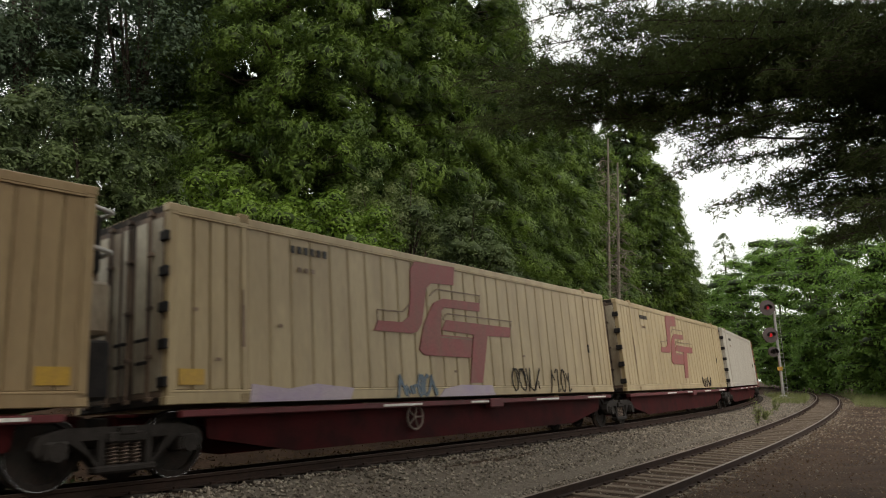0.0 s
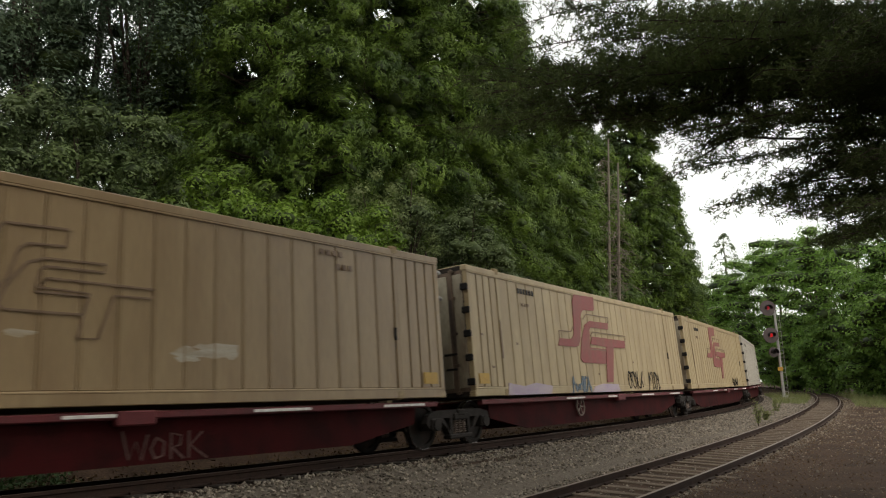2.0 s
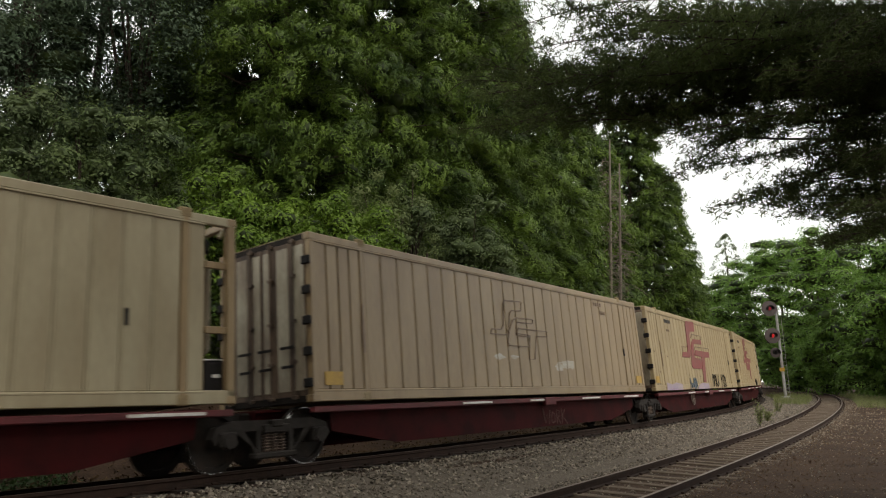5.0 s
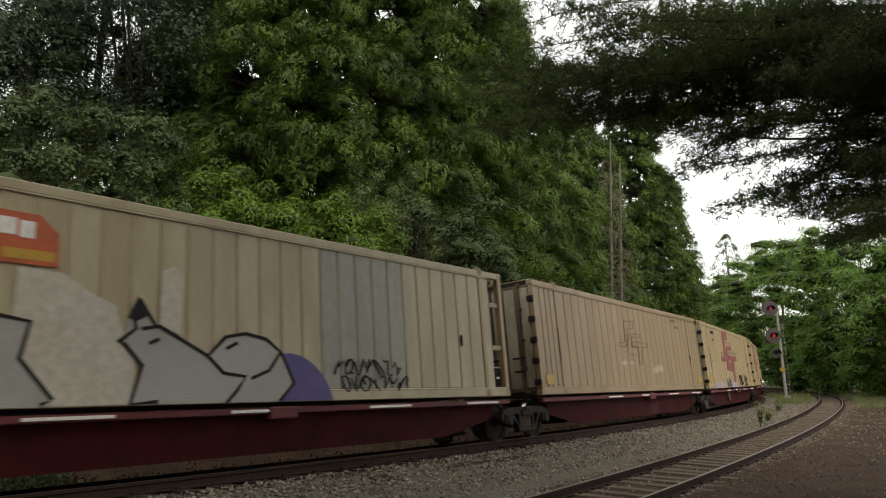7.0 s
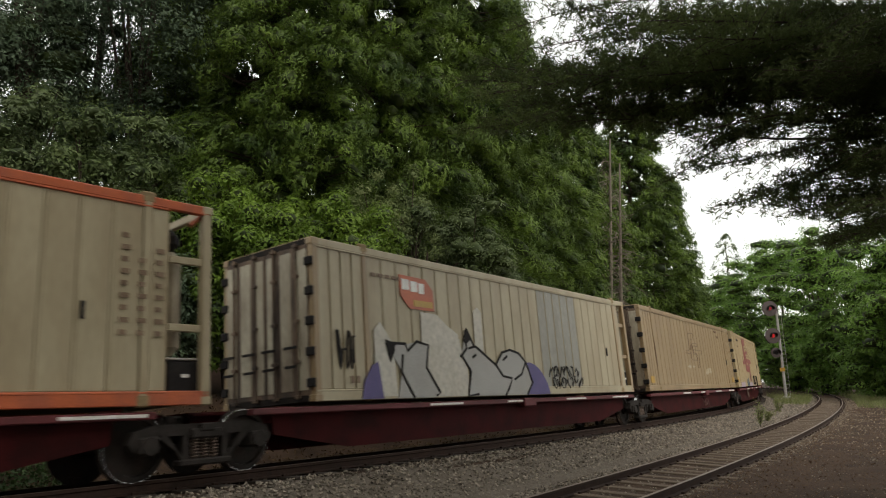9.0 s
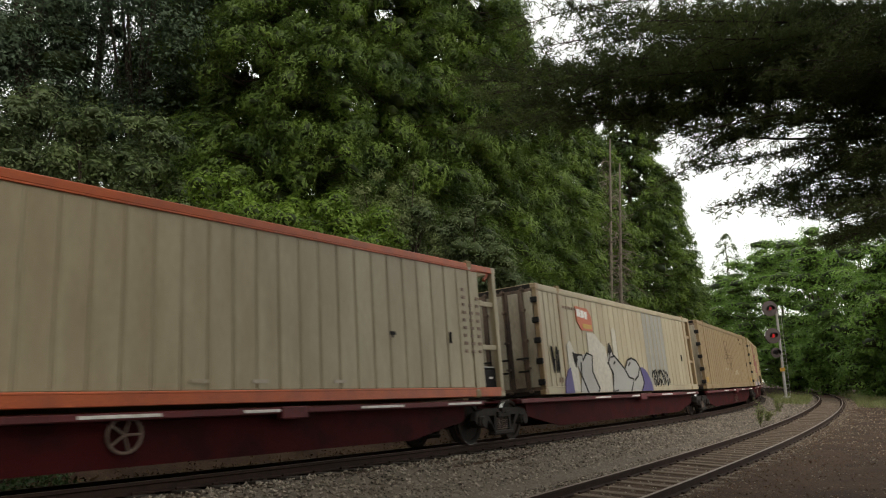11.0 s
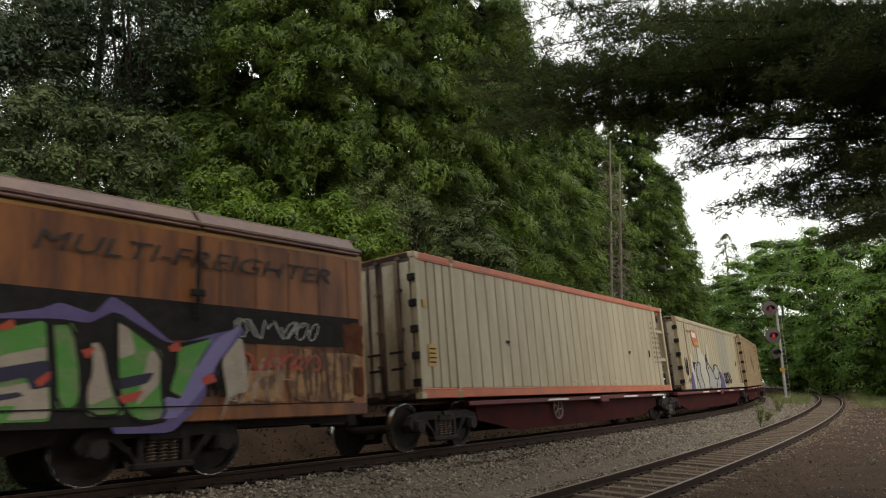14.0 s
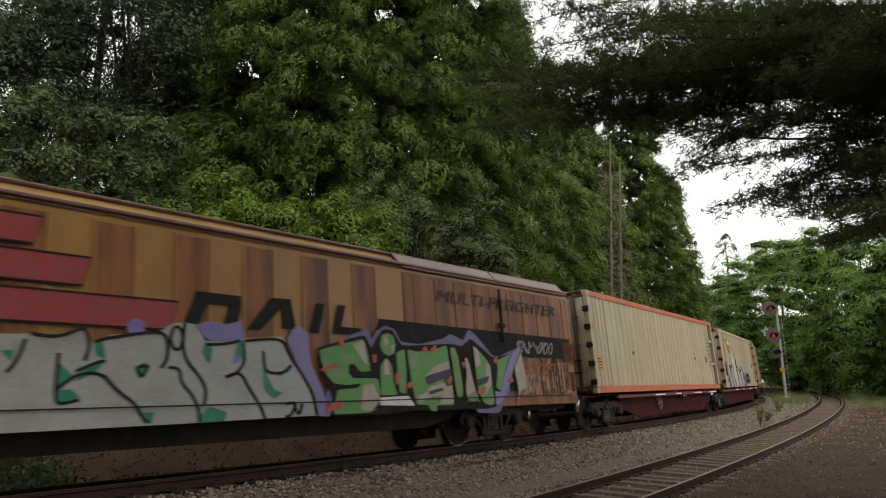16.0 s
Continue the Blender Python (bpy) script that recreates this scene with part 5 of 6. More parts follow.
def conifer(name, label, x, y, H, R, mat, seed, low=0.04, dens=1.0, leaf=0.07, taper=0.5, per=150, droop=(0.2, 0.9), core=True, group="tall conifers beside the railway"):
    """A tall conifer: trunk, limbs, and a crown of drooping plumes."""
    rng = np.random.default_rng(seed)
    tree = tagged(new(name), label, "tree", group=group)
    tree.location = (x, y, land(x, y) - 0.15)
    wood = bmesh.new()
    tube(wood, [(0.15 * math.sin(k * 1.3), 0.15 * math.cos(k), k / 8 * H * 0.97) for k in range(9)], R * 0.07 + 0.1, 0.03, 9)
    front = math.atan2(-y, -x)
    low_z, high_z = 3.0, 0.58 * math.hypot(x, y) + 2.0
    quads, blobs = [], []
    for i in range(int(R * H * 5.2 * dens)):
        h = low + (1 - low) * rng.random() ** 1.12
        az = rng.uniform(0, math.tau)
        facing = math.cos(az - front) > -0.25
        wide = min(1.0, 0.72 + h * 1.6) * (1 - h ** 2.2) ** taper
        edge = R * wide * (0.95 + 0.42 * noise.noise((math.cos(az) * 1.7 + seed * 3.1, math.sin(az) * 1.7, h * H * 0.28)))
        edge = max(edge, 0.1) * (rng.uniform(0.84, 1.05) if i % 5 else rng.uniform(0.5, 0.75))
        big = (0.62 + 0.6 * (1 - h)) * rng.uniform(0.65, 1.35)
        ax = axes_of(az + rng.uniform(-0.5, 0.5), rng.uniform(*droop), rng)
        c = np.array([math.cos(az) * edge, math.sin(az) * edge, h * H])
        scale = np.array([1.05, 0.58, 0.5]) * big
        mid = c - ax[0] * scale[0] * 0.4
        if core:
            blobs.append((mid - ax[0] * scale[0] * 0.15, ax, scale * 0.44))
        fine = facing and low_z < h * H < high_z
        n = int(per * (0.35 + 0.75 * big * big) * (1.0 if fine else 0.1))
        quads.append(lobe(rng, mid, ax, scale, n, leaf if fine else leaf * 2.0, 0.26 if fine else 0.45, 0.45, 0.3, True))
        if i % 7 == 0 and h < 0.85:
            tube(wood, [(0, 0, h * H + 0.4), (c[0] * 0.5, c[1] * 0.5, h * H + 0.3), tuple(mid)], 0.07, 0.02, 5)
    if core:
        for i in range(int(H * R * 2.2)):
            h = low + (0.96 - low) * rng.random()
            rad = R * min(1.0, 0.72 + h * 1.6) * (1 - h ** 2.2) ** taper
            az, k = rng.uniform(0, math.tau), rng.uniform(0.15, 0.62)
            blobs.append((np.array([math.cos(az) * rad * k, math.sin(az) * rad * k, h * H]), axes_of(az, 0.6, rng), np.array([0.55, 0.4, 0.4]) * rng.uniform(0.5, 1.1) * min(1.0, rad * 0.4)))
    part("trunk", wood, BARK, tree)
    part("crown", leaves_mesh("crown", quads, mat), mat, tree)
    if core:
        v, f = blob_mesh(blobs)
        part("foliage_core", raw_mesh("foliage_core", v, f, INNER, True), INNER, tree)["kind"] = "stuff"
    return tree


def broadleaf(name, label, x, y, H, R, mat, seed, low=0.3, clumps=60, per=170, leaf=0.09, group="", category="tree", stems=1, flat=0.7, aspect=0.6, core=0.5, limbs=5):
    """A spreading tree or shrub: forked limbs and a crown of leafy clumps."""
    rng = np.random.default_rng(seed)
    tree = tagged(new(name), label, category, group=group)
    tree.location = (x, y, land(x, y) - 0.1)
    wood = bmesh.new()
    quads, blobs = [], []
    mid = (low + 1) / 2 * H
    for k in range(stems):
        b = rng.normal(0, 0.12 * R * (stems > 1), 2)
        tube(wood, [(b[0], b[1], 0), (b[0] * 2 + 0.1, b[1] * 2, H * low * 0.7), (b[0] * 3, b[1] * 3, H * 0.5), (b[0] * 3.3, b[1] * 3.3, H * (0.6 if stems > 1 else 0.85))], 0.035 * H / math.sqrt(stems) * 0.5 + 0.03, 0.03, 8)
    for i in range(clumps):
        d = rng.normal(size=3)
        d /= np.linalg.norm(d)
        r = rng.uniform(0.45, 1.0) ** 0.6
        c = np.array([d[0] * R * r, d[1] * R * r, mid + d[2] * r * (1 - low) / 2 * H])
        c[:2] *= 0.85 + 0.5 * noise.noise((d[0] * 2 + seed, d[1] * 2, d[2] * 2))
        s = R * rng.uniform(0.16, 0.34)
        az = math.atan2(d[1], d[0])
        ax, sc = axes_of(az, rng.uniform(-0.2, 0.4), rng), np.array([s * 1.2, s, s * flat])
        quads.append(lobe(rng, c, ax, sc, per, leaf, aspect, 0.7, 0.6))
        if core:
            blobs.append((c, ax, sc * core))
        if i % limbs == 0:
            tube(wood, [(0, 0, H * max(low, 0.2) * 0.9), tuple(c * [0.5, 0.5, 0.85]), tuple(c)], 0.008 * H * 0.5 + 0.012, 0.01, 5)
    part("trunk", wood, BARK, tree)
    part("crown", leaves_mesh("crown", quads, mat), mat, tree)
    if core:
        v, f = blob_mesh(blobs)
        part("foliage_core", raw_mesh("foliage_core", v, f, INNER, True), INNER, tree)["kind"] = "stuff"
    return tree


def at(px, dist):
    """A place by its bearing across the view and its distance."""
    k = (px - 784) / 1272
    return (k * dist, dist)


def up_to(py, px, dist):
    """The height above the rails that is seen at a level of the view."""
    return 1.6 + (661 + (px - 784) * 0.0129 - py) / 1272 * dist * 1.02


PLUME = "tall cypress with drooping bright green plumes"
for i, (px, dist, H, R) in enumerate(((335, 35, 27, 4.4), (480, 31, 27, 5.2), (635, 33, 29, 5.4), (785, 36, 28, 5.4), (880, 40, 22, 5.0), (975, 43, 17.5, 4.2),
                                      (1035, 52, 19, 4.4), (1120, 62, 25, 5.4), (1175, 70, 21, 4.2), (1222, 92, 18, 2.6))):
    conifer("cypress_tree", PLUME, *at(px, dist), H, R, CYPRESS, 20 + i, per=380 if dist < 41 else 170, leaf=0.105 if dist < 41 else 0.15, dens=1.1)
GREYTREE = "dark trees beside the railway"
broadleaf("dark_tree", "dark grey-green tree with open crown and bare limbs", *at(10, 27), 22, 7.5, DARKLEAF, 50, 0.3, 100, 450, 0.085, GREYTREE, core=0.0, limbs=9)
broadleaf("dark_tree", "dark grey-green tree with dense hanging crown", *at(225, 31), 25, 6.0, DARKLEAF, 51, 0.28, 100, 480, 0.085, GREYTREE, core=0.3, limbs=12)
broadleaf("dark_tree", "dark grey-green tree with dense hanging crown", *at(130, 34), 25, 5.5, DARKLEAF, 53, 0.3, 80, 420, 0.09, GREYTREE, core=0.3, limbs=12)
broadleaf("dark_tree", "dark grey-green tree with dense hanging crown", *at(-190, 26), 23, 7.0, DARKLEAF, 52, 0.2, 90, 330, 0.1, GREYTREE, limbs=12)
SHRUB = "shrubs behind the train"
for i, (px, py, dist, R, mat, lab) in enumerate((
        (30, 150, 20, 2.6, SAGE, "dusty grey-green shrub behind the track"), (130, 190, 19, 2.0, MIXEDLEAF, "olive-green shrub with brown-tinged leaves"), (240, 205, 21, 2.3, MIXEDLEAF, "olive-green shrub with brown-tinged leaves"), (-70, 170, 18, 2.6, SAGE, "dusty grey-green shrub behind the track"),
        (335, 318, 20.5, 1.7, BRIGHT, "fresh bright green bush behind the track"), (425, 300, 21.0, 1.9, BRIGHT, "fresh bright green bush behind the track"), (505, 325, 21.6, 1.9, BRIGHT, "fresh bright green bush behind the track"), (590, 345, 22.4, 1.8, BRIGHT, "fresh bright green bush behind the track"), (655, 372, 23.4, 1.6, BRIGHT, "fresh bright green bush behind the track"),
        (665, 285, 27, 1.7, PALELEAF, "pale twiggy flowering shrub behind the track"), (745, 340, 28, 2.4, SAGE, "grey-green rounded shrub behind the track"), (835, 350, 30, 2.4, SAGE, "grey-green rounded shrub behind the track"),
        (725, 290, 27.5, 1.5, PALELEAF, "pale twiggy flowering shrub behind the track"),
        (20, 420, 17.5, 1.9, DARKLEAF, "dark leafy undergrowth behind the track"), (95, 430, 17.8, 1.9, DARKLEAF, "dark leafy undergrowth behind the track"), (175, 420, 18.6, 1.8, DARKLEAF, "dark leafy undergrowth behind the track"), (-70, 430, 16.5, 1.9, DARKLEAF, "dark leafy undergrowth behind the track"), (260, 430, 19.5, 1.8, DARKLEAF, "dark leafy undergrowth behind the track"))):
    q = at(px, dist)
    broadleaf("shrub", lab, *q, up_to(py, px, dist) - land(*q) + 0.1, R, mat, 70 + i, 0.02 if mat is DARKLEAF else 0.1, 64 if mat is not PALELEAF else 50, 260 if mat is not PALELEAF else 110, 0.062, SHRUB, "shrub", 4, 0.8, core=0.5 if mat is not PALELEAF else 0.0, limbs=5 if mat is not PALELEAF else 2)
for i, (px, py, dist, R) in enumerate(((1265, 500, 130, 7), (1320, 455, 112, 7.5), (1385, 415, 100, 8), (1450, 395, 88, 8), (1530, 380, 74, 7.5), (1630, 360, 60, 7), (1740, 330, 52, 7), (1480, 560, 78, 5), (1580, 560, 62, 5), (1405, 590, 92, 5))):
    q = at(px, dist)
    broadleaf("beech_tree", "light green broadleaf tree with layered branches", *q, up_to(py, px, dist) - land(*q), R, BEECH, 90 + i, 0.06, 105, 240, 0.15, "light green trees beyond the yard", flat=0.45, limbs=9)
for i, (px, dist) in enumerate(((1330, 150), (1420, 125), (1520, 105), (1620, 90), (1200, 150), (1060, 120), (1720, 75))):
    q = at(px, dist)
    broadleaf("beech_tree", "light green broadleaf tree in the far wood", *q, 13, 8, BEECH, 120 + i, 0.0, 70, 50, 0.4, "light green trees beyond the yard", flat=0.6, limbs=12)
conifer("pine_tree", "thin pale pine far beyond the line", *at(1291, 135), up_to(418, 1291, 135), 4.6, SAGE, 140, low=0.3, dens=0.3, leaf=0.2, per=60, core=False)


def dead_pine(px, dist, top, seed):
    """A bare grey trunk with broken branches."""
    rng = random.Random(seed)
    q = at(px, dist)
    H = up_to(top, px, dist) - land(*q)
    tree = tagged(new("dead_pine"), "bare grey dead pine with broken branches", "tree", group="dead pines")
    tree.location = (*q, land(*q) - 0.1)
    wood = bmesh.new()
    tube(wood, [(0.05 * k, 0, H * k / 6) for k in range(7)], 0.15, 0.05, 8)
    part("trunk", wood, DEADWOOD, tree)
    twigs = bmesh.new()
    for i in range(90):
        z = H * rng.uniform(0.15, 0.95)
        a = rng.uniform(0, math.tau)
        l = rng.uniform(1.2, 3.6) * (1.15 - z / H)
        p = Vector((0, 0, z))
        d = Vector((math.cos(a), math.sin(a), rng.uniform(-0.5, 0.15)))
        m1, m2 = p + d * l * 0.55, p + d * l + Vector((0, 0, rng.uniform(-0.5, 0.2)))
        tube(twigs, [p, m1, m2], 0.03, 0.01, 4)
        for k in range(3):
            e = m1 + (m2 - m1) * rng.random()
            tube(twigs, [e, e + Vector((rng.uniform(-0.5, 0.5), rng.uniform(-0.5, 0.5), rng.uniform(-0.5, 0.1)))], 0.014, 0.006, 4)
    part("branchwork", twigs, DEADWOOD, tree)["kind"] = "stuff"


for i, (px, dist, top) in enumerate(((1079, 44, 240), (1096, 46, 285))):
    dead_pine(px, dist, top, 5 + i)


# ---- the cedar over the camera ----
def cedar():
    """A big cedar whose flat boughs hang into the view, plus unseen shading boughs."""
    rng = np.random.default_rng(77)
    tree = tagged(new("cedar_tree"), "large dark cedar with flat spreading boughs over the siding", "tree")
    root = Vector((10.8, 9.8, 0))
    tree.location = (root.x, root.y, -0.4)
    wood = bmesh.new()
    tube(wood, [(0, 0, -0.2), (0.05, 0, 3), (0.1, 0.1, 8), (0, 0.1, 16)], 0.55, 0.12, 12)
    part("trunk", wood, BARK, tree)
    seen = [(1265, 292, 9.2), (1335, 345, 9.0), (1380, 310, 8.8), (1430, 385, 9.0), (1475, 430, 8.8), (830, 130, 8.4), (860, 160, 10.0), (920, 205, 8.4), (990, 150, 8.4), (1040, 205, 10.0), (845, 105, 9.4), (875, 195, 9.1), (950, 235, 8.9), (1005, 190, 9.2), (795, 150, 9.5), (815, 215, 9.0), (905, 35, 10.5), (985, 5, 9.5), (1010, 130, 9.5), (1060, 60, 8.6), (1175, 285, 9.0), (1300, 325, 8.6), (1385, 372, 8.4), (1460, 425, 7.6), (1190, 110, 8.0), (1280, 30, 7.6), (1420, 120, 7.0), (1500, 300, 7.2)]
    seen += [(1545, 400, 6.8), (1490, 60, 6.6), (1130, 20, 7.6), (1520, 250, 8.2), (1440, 340, 8.6), (1530, 345, 8.4), (1500, 395, 8.2), (1350, 85, 8.5), (1330, 210, 7.8), (1475, 190, 8.0), (1425, 255, 8.2), (1540, 160, 8.0), (1100, 215, 9.0), (1250, 60, 8.0), (1380, 50, 7.5), (1395, 165, 8.0), (1500, 105, 7.5), (1560, 50, 7.0), (1560, 200, 7.5), (1540, 320, 7.6), (1240, 110, 8.5), (1150, 180, 8.5), (1565, 270, 7.4), (1500, 230, 7.8), (1560, 310, 7.6), (1440, 215, 8.0), (1050, 20, 9.0), (1330, 60, 8.0)]
    seen += [(1200, 15, 8.4), (1420, 70, 7.8), (1310, 125, 8.4), (1120, 80, 8.8), (1460, 10, 7.5), (955, 55, 9.0), (1000, 100, 9.0), (1045, 135, 9.0), (930, 115, 9.2), (1260, 20, 8.2)]
    tips = [Vector((*at(px, d), up_to(py, px, d))) for px, py, d in seen]
    # Boughs outside the view, added to shade the near train and ground.
    tips += [Vector(q) for q in ((2.5, 3.0, 7.0), (1.0, 0.5, 7.5), (4.0, -2.5, 6.5), (-1.5, 3.2, 8.6), (9.0, -3.0, 6.5), (13.0, 2.0, 6.5), (12.0, 9.0, 7.0), (-3.0, 1.0, 9.5), (3.0, 5.0, 9.5), (14.5, 6.0, 5.5), (-3.0, 7.0, 9.5), (-5.0, 5.0, 10.5), (-1.0, 9.0, 10.5), (2.0, 11.5, 11.0), (0.5, 6.0, 8.0), (4.5, 2.0, 7.0), (7.0, 6.0, 8.0), (-2.0, -2.0, 9.0),
                                 (1.0, 12.0, 11.5), (3.0, 13.0, 11.5), (5.0, 12.0, 11.0), (6.5, 14.0, 12.5), (2.0, 10.0, 10.5), (4.0, 9.0, 10.0), (7.0, 12.0, 11.5), (0.0, 14.0, 12.5), (4.0, 14.5, 13.0), (8.0, 15.0, 13.5), (5.5, 10.0, 10.5))]
    for k, tip in enumerate(tips):
        shown = k < len(seen)
        tip = tip - root - Vector((0, 0, -0.4))
        start = Vector((0.05, 0.05, max(tip.z - 0.2 + 1.3 * rng.random(), 1.8)))
        bend = Vector((0, 0, 0.15 + 0.35 * rng.random()))
        n = 26
        sway = Vector((rng.uniform(-0.4, 0.4), rng.uniform(-0.4, 0.4), rng.uniform(-0.32, 0.32)))
        line = [start.lerp(tip, i / n) + bend * math.sin(math.pi * (i / n)) + sway * math.sin(i / n * 9.0 + k) * (i / n) for i in range(n + 1)]
        limb = bmesh.new()
        tube(limb, line, 0.034, 0.006, 6)
        quads = []
        length = (tip - start).length
        fwd = (tip - start).normalized()
        side = Vector((-fwd.y, fwd.x, 0)).normalized()
        bare = 0.24
        if shown and seen[k][0] < 1130:
            bare = 0.66 if seen[k][1] > 100 else 0.5
        m = int(length * (1.15 - bare) / (0.13 if shown else 0.3))
        spots, ways = [], []
        for j in range(int(bare * length / 0.26) if shown else 0):
            f = 0.2 + (bare - 0.2) * rng.random()
            p = line[min(int(f * n), n - 1)]
            d = (side * rng.choice((-1, 1)) * rng.uniform(0.4, 1.0) + fwd + Vector((0, 0, rng.uniform(-0.45, 0.45)))).normalized()
            e = p + d * rng.uniform(0.5, 1.5)
            tube(limb, [p, p.lerp(e, 0.5) + Vector((0, 0, 0.06)), e], 0.007, 0.003, 4)
            if rng.random() < 0.16:
                for s in range(8):
                    spots.append(p.lerp(e, 0.3 + 0.7 * rng.random()) + Vector(rng.normal(0, 0.05, 3)))
                    ways.append(d)
        for j in range(m):
            f = bare + (1 - bare) * (j + rng.random()) / m
            p = line[min(int(f * n), n - 1)].lerp(line[min(int(f * n) + 1, n)], f * n % 1)
            sgn = 1 if j % 2 else -1
            reach = (0.25 + 1.2 * math.sqrt(max(1 - f, 0.0))) * rng.uniform(0.35, 1.2)
            d = (side * sgn + fwd * rng.uniform(0.2, 1.2) + Vector((0, 0, rng.uniform(-0.35, 0.3)))).normalized()
            e = p + d * reach - Vector((0, 0, 0.1 * reach))
            tube(limb, [p, p.lerp(e, 0.5) + Vector((0, 0, 0.04)), e], 0.007, 0.003, 4)
            steps = max(3, int(reach / (0.115 if shown else 0.2)))
            for s in range(steps):
                g = (s + rng.random()) / steps
                q = p.lerp(e, g)
                lat = Vector((-d.y, d.x, 0)) * (rng.choice((-1, 1)) * rng.random() * (0.06 + 0.24 * reach * (1 - g * 0.7)))
                spots.append(q + lat + Vector((0, 0, rng.uniform(-0.02, 0.03))))
                ways.append(d)
        many = 19 if shown else 5
        c = np.repeat(np.array([tuple(s) for s in spots]), many, 0)
        c = c + rng.normal(0, 0.036 if shown else 0.05, c.shape)
        sz = rng.uniform(0.028, 0.055, len(c)) * (1 if shown else 3.8)
        bough = part("bough", limb, BARK, tree)
        part("needle_spray", leaves_mesh("needle_spray", [needle_quads(c, np.repeat(np.array([tuple(w) for w in ways]), many, 0), sz, rng)], CEDAR), CEDAR, bough, "dark green needle sprays")


cedar()
# Unseen conifers behind and beside the camera, added to block sky and sun.
for i, (x, y, H, R) in enumerate(((13, -7, 21, 6), (3, -12, 22, 6.5), (-8, -15, 22, 6.5), (18, 3, 23, 6.5), (26, -6, 23, 6.5), (-18, -20, 22, 6.5), (8, -20, 24, 7), (-8, -6, 19, 5.5), (-15, -12, 22, 6), (0, -6.5, 17, 4.5))):
    conifer("cedar_tree", "unseen dark conifer added to shade the yard and train", x, y, H, R, CEDAR, 160 + i, dens=0.4, leaf=0.14, per=45, low=0.12, group="dark conifers round the yard")

# A crown kept out of view, placed to hold sun off the middle containers.
broadleaf("unseen_shade_tree", "unseen leafy tree added to shade the train", 6.5, 3.0, 21, 7.5, DARKLEAF, 191, 0.53, 95, 110, 0.2, "", core=0.55, limbs=8)


# ---- signal, plants and litter by the track ----
def signal():
    base = Vector((*at(1381, 58.5), -0.3))
    thing = tagged(new("railway_signal"), "grey lattice signal post with three round heads, red lit", "railway signal")
    thing.location, thing.rotation_euler = base, (0, -0.045, 0)
    foot = boxes(((0, 0, 0.12), (1.7, 1.3, 0.45)), bevel=0.05)
    part("foundation", foot, CONCRETE, thing, "weathered concrete foundation block")
    post = bmesh.new()
    add_rod(post, (0, 0, 0.3), (-0.02, 0, 7.2), 0.11, 0.09, 12)
    add_box(post, (0, 0, 0.42), (0.5, 0.5, 0.14), 0.03)
    part("post", post, GALV, thing)
    ladder = bmesh.new()
    for x in (0.2, 0.46):
        add_rod(ladder, (x, 0.15, 0.3), (x - 0.05, 0.15, 7.0), 0.014, seg=6)
    for k in range(22):
        add_rod(ladder, (0.2, 0.15, 0.5 + k * 0.3), (0.44, 0.15, 0.5 + k * 0.3), 0.01, seg=6)
    part("ladder", ladder, GALV, thing)
    part("name_plate", boxes(((-0.1, -0.14, 2.6), (0.42, 0.04, 0.3)), bevel=0.01), YELLOW, thing, "small pale yellow plate")
    for z, r, mat, x in ((7.5, 0.62, LAMP_DIM, -0.62), (5.3, 0.62, LAMP, -0.6), (3.95, 0.4, BLACK, -0.5)):
        head = bmesh.new()
        bmesh.ops.create_cone(head, cap_ends=True, segments=28, radius1=r, radius2=r, depth=0.05, matrix=Matrix.Translation((x, -0.2, z)) @ Matrix.Rotation(math.pi / 2, 4, "X"))
        add_box(head, (x, 0.0, z), (0.4, 0.4, 0.4), 0.04)
        add_box(head, (x / 2, 0.0, z - 0.1), (abs(x), 0.08, 0.08), 0.01)
        ob = part("signal_head", head, BOARD, thing, "round dark backboard")
        hood = bmesh.new()
        for k in range(12):
            a, b = math.radians(-20 + k * 18.5), math.radians(-20 + (k + 1) * 18.5)
            v = [hood.verts.new((x + 0.24 * math.cos(q), y, z + 0.24 * math.sin(q))) for q, y in ((a, -0.22), (b, -0.22), (b, -0.62), (a, -0.62))]
            hood.faces.new(v)
        hd = part("hood", hood, BLACK, ob)
        m = hd.modifiers.new("thickness", "SOLIDIFY")
        m.thickness = 0.015
        lens = bmesh.new()
        bmesh.ops.create_cone(lens, cap_ends=True, segments=20, radius1=0.16, radius2=0.13, depth=0.06, matrix=Matrix.Translation((x, -0.25, z)) @ Matrix.Rotation(math.pi / 2, 4, "X"))
        part("lens", lens, mat, ob, "red signal lens" if mat is not BLACK else "dark lens")


def lamp_material(name, colour, power):
    m = material(name, colour, 0.3, colour, 4.0)
    b = m.node_tree.nodes["Principled BSDF"]
    b.inputs["Emission Color"].default_value, b.inputs["Emission Strength"].default_value = (*colour, 1), power
    return m


LAMP = lamp_material("lit_red_lens", (0.7, 0.01, 0.015), 0.4)
LAMP_DIM = lamp_material("dim_red_lens", (0.6, 0.02, 0.04), 0.15)
BOARD = material("dull_brown_black_paint", (0.09, 0.065, 0.06), 0.6, (0.06, 0.045, 0.042), 4.0)
signal()


def leaf_stuff(name, label, count, spots, size, mat, aspect=0.5, up=1.0, category="leaves"):
    """Many loose leaves or blades at places given by a function."""
    rng = np.random.default_rng(41)
    c = np.array([spots(rng) for _ in range(count)])
    nn = rng.normal(size=c.shape) * 0.8 + [0, 0, up]
    ob = new(name, leaves_mesh(name, [leaf_quads(c, nn, rng.uniform(0.5, 1.3, count) * size, aspect, rng)], mat))
    return tagged(ob, label, category, kind="stuff")


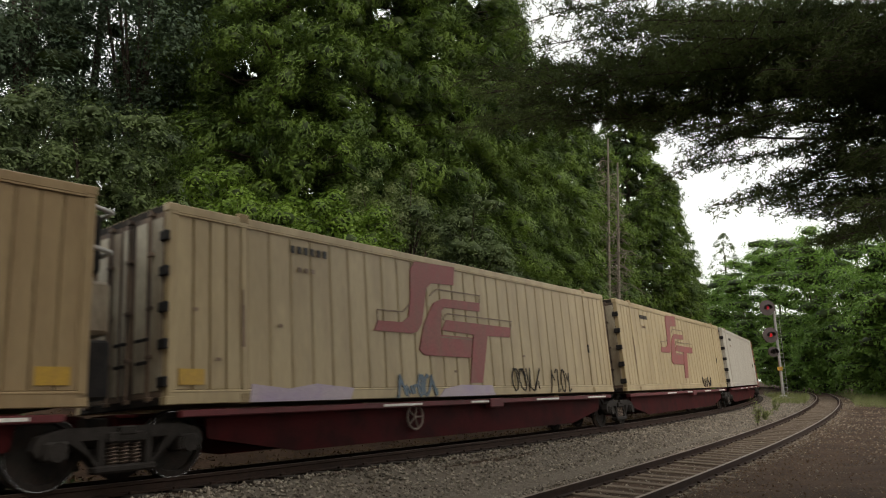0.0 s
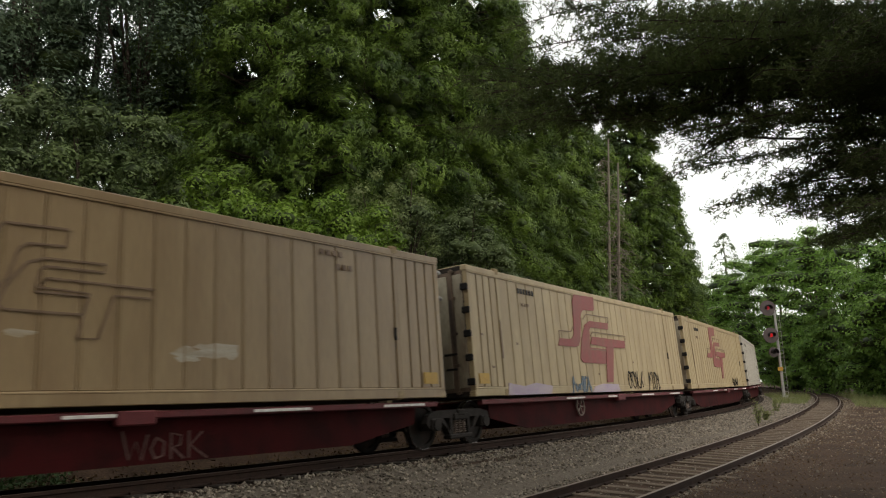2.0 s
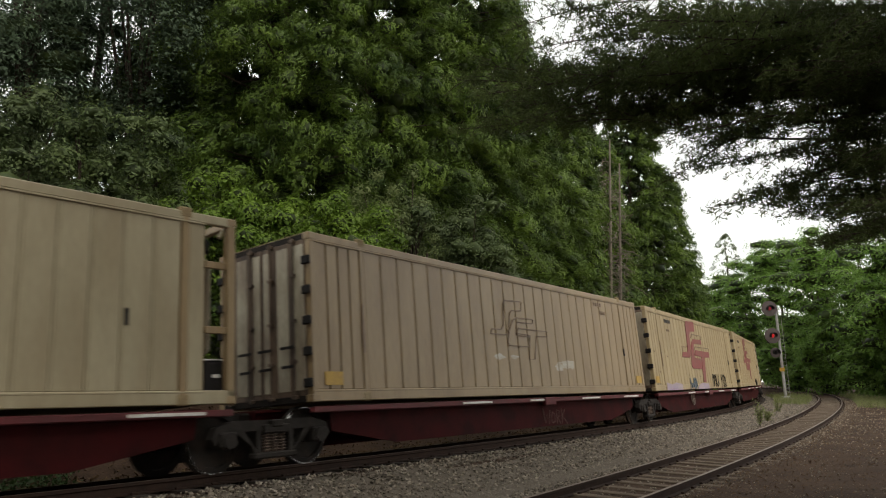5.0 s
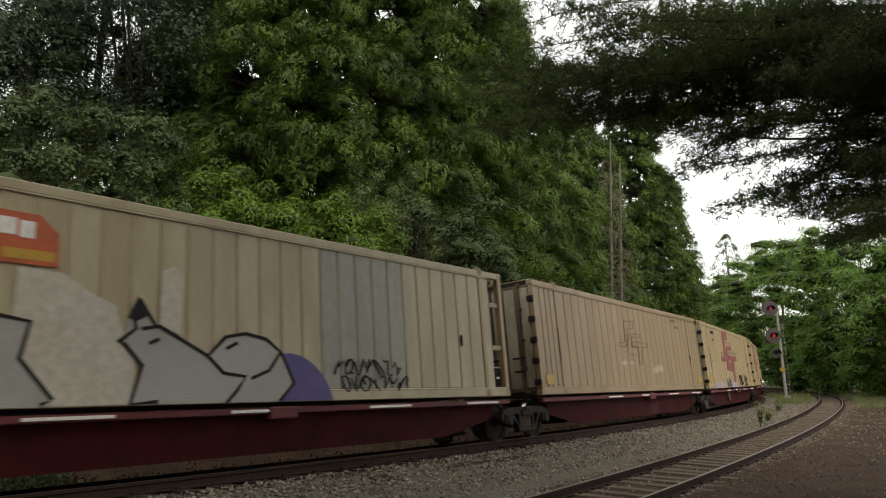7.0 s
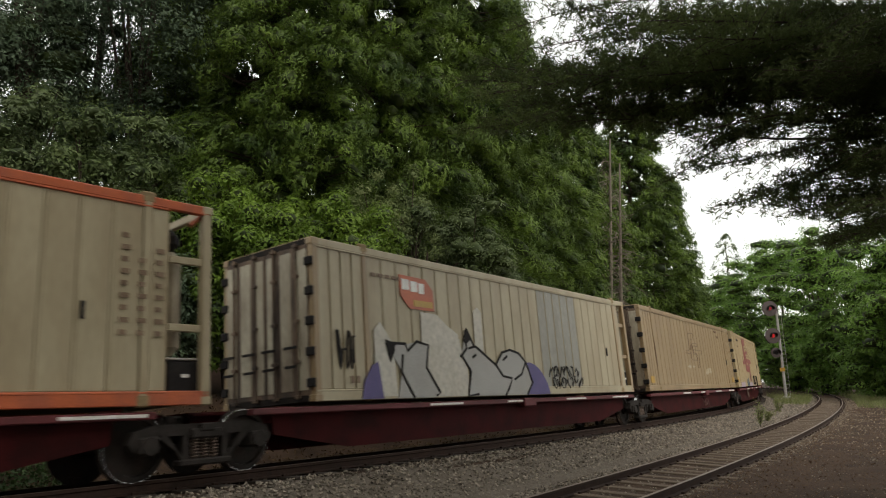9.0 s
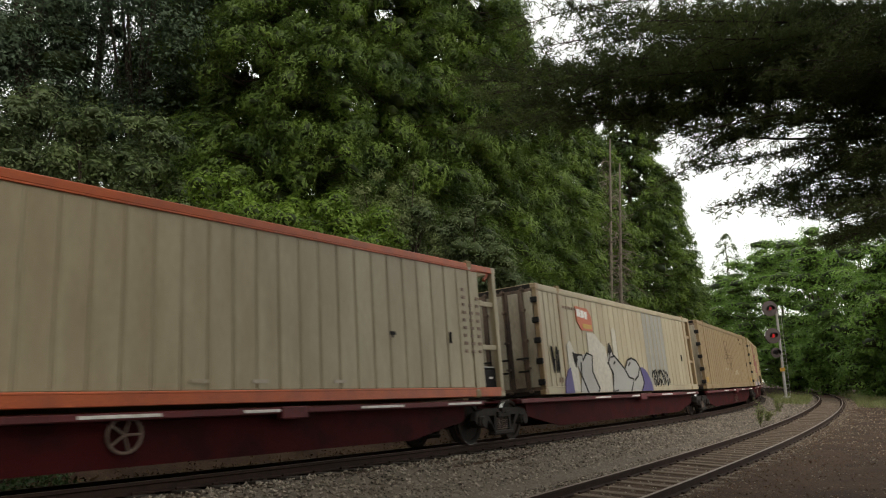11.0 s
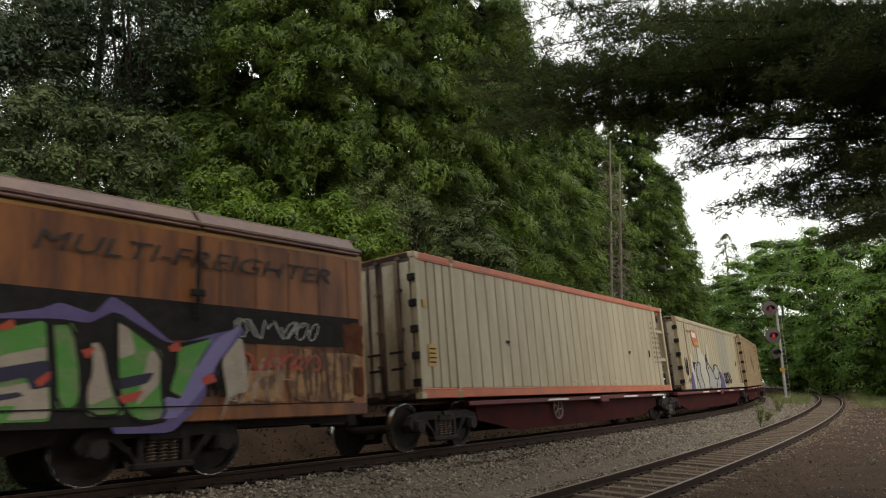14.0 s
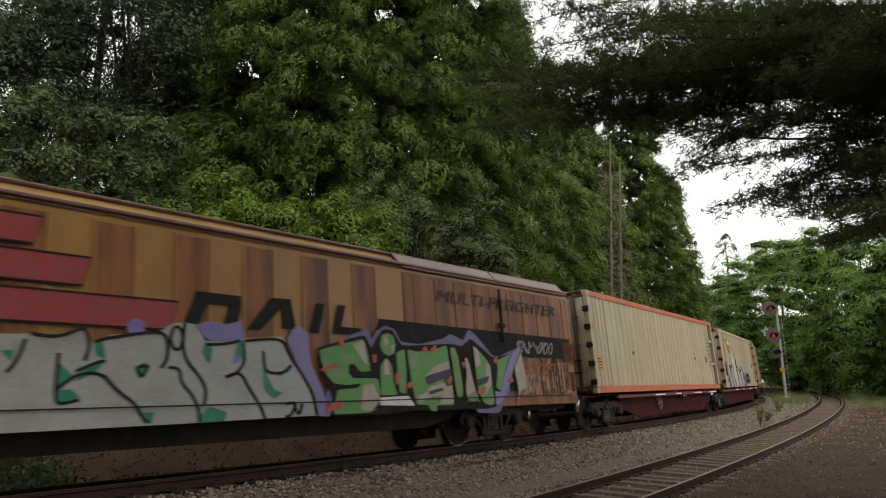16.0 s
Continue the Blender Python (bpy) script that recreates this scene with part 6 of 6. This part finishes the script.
def bank_spot(rng):
    s = rng.uniform(-20, 34)
    o = -2.4 - 5.5 * rng.random() ** 1.3
    q = on_line(s, o)
    return (q.x, q.y, ground_height(s, o) + 0.02 + 0.05 * rng.random())


def yard_spot(rng):
    s = -8 + 60 * rng.random() ** 1.5
    o = siding(s) + 1.0 + 9 * rng.random() ** 1.5
    q = on_line(s, o)
    return (q.x, q.y, ground_height(s, o) + 0.015)


def ivy_spot(rng):
    s = -14 + 7.2 * rng.random() ** 0.8
    o = -2.6 - 3.0 * rng.random()
    q = on_line(s, o)
    return (q.x, q.y, ground_height(s, o) + 0.45 * rng.random() ** 2)


def blades(name, label, count, spots, height, mat):
    """Upright grass blades: thin triangles."""
    rng = np.random.default_rng(43)
    c = np.array([spots(rng) for _ in range(count)])
    a = rng.uniform(0, math.tau, count)
    w = np.stack([np.cos(a), np.sin(a), 0 * a], 1) * 0.012
    tip = rng.normal(0, 0.35, c.shape) * height + [0, 0, height]
    tip[:, 2] = np.abs(tip[:, 2]) * rng.uniform(0.4, 1.1, count)
    v = np.stack([c - w, c + w, c + tip], 1).reshape(-1, 3)
    ob = new(name, raw_mesh(name, v, np.arange(len(v)).reshape(-1, 3), mat))
    return tagged(ob, label, "grass", kind="stuff")


def grass_far(rng):
    s = rng.uniform(38, 70)
    o = siding(s) + 1.6 + 15 * rng.random()
    q = on_line(s, o)
    return (q.x, q.y, ground_height(s, o))


def grass_signal(rng):
    s = rng.uniform(40, 62)
    o = 1.9 + rng.random() * (siding(s) - 3.2)
    q = on_line(s, o)
    return (q.x, q.y, ground_height(s, o) - 0.02)


leaf_stuff("leaf_litter", "dry brown leaf litter on the bank behind the track", 18000, bank_spot, 0.05, LITTER)
leaf_stuff("yard_litter", "scattered dry leaves and chips on bare earth", 24000, yard_spot, 0.026, CHIPS)
leaf_stuff("ivy", "low dark green ivy at the foot of the bank", 11000, ivy_spot, 0.038, IVY, 0.8, 0.8, "ivy")
blades("far_grass", "pale green grass beyond the siding", 14000, grass_far, 0.5, GRASS)
blades("signal_grass", "thin weeds and grass round the signal", 4500, grass_signal, 0.45, GRASS)


def weed(x, y, H, seed):
    rng = np.random.default_rng(seed)
    thing = tagged(new("weed"), "tall green weed growing in the ballast", "plant", group="weeds by the signal")
    thing.location = (x, y, -0.3)
    st = bmesh.new()
    quads = []
    for k in range(7):
        t = Vector((rng.normal(0, 0.16), rng.normal(0, 0.16), H * rng.uniform(0.6, 1.0)))
        tube(st, [(0, 0, 0), t * 0.5, t], 0.012, 0.004, 4)
        c = np.array([tuple(t * f) for f in rng.uniform(0.2, 1.0, 40)]) + rng.normal(0, 0.05, (40, 3))
        quads.append(leaf_quads(c, rng.normal(size=c.shape), rng.uniform(0.03, 0.07, 40), 0.35, rng))
    part("stem", st, BARK, thing)
    part("foliage", leaves_mesh("foliage", quads, GRASS), GRASS, thing)


for i, (px, dist, H) in enumerate(((1333, 29, 1.15), (1365, 40, 0.9), (1346, 33, 0.5))):
    weed(*at(px, dist), H, 200 + i)


def motions():
    """Carries the train along its track and turns its wheels."""
    for thing, tail, lead, rest in moving:
        walk(thing, [(t, unit_pose(tail, lead, t) @ rest) for t in TIMES])
    for wheels, x in rolling:
        walk(wheels, [(t, pose(x, 0, WHEEL_R) @ Matrix.Rotation(travelled(t) / WHEEL_R, 4, "Y")) for t in SPIN])


motions()
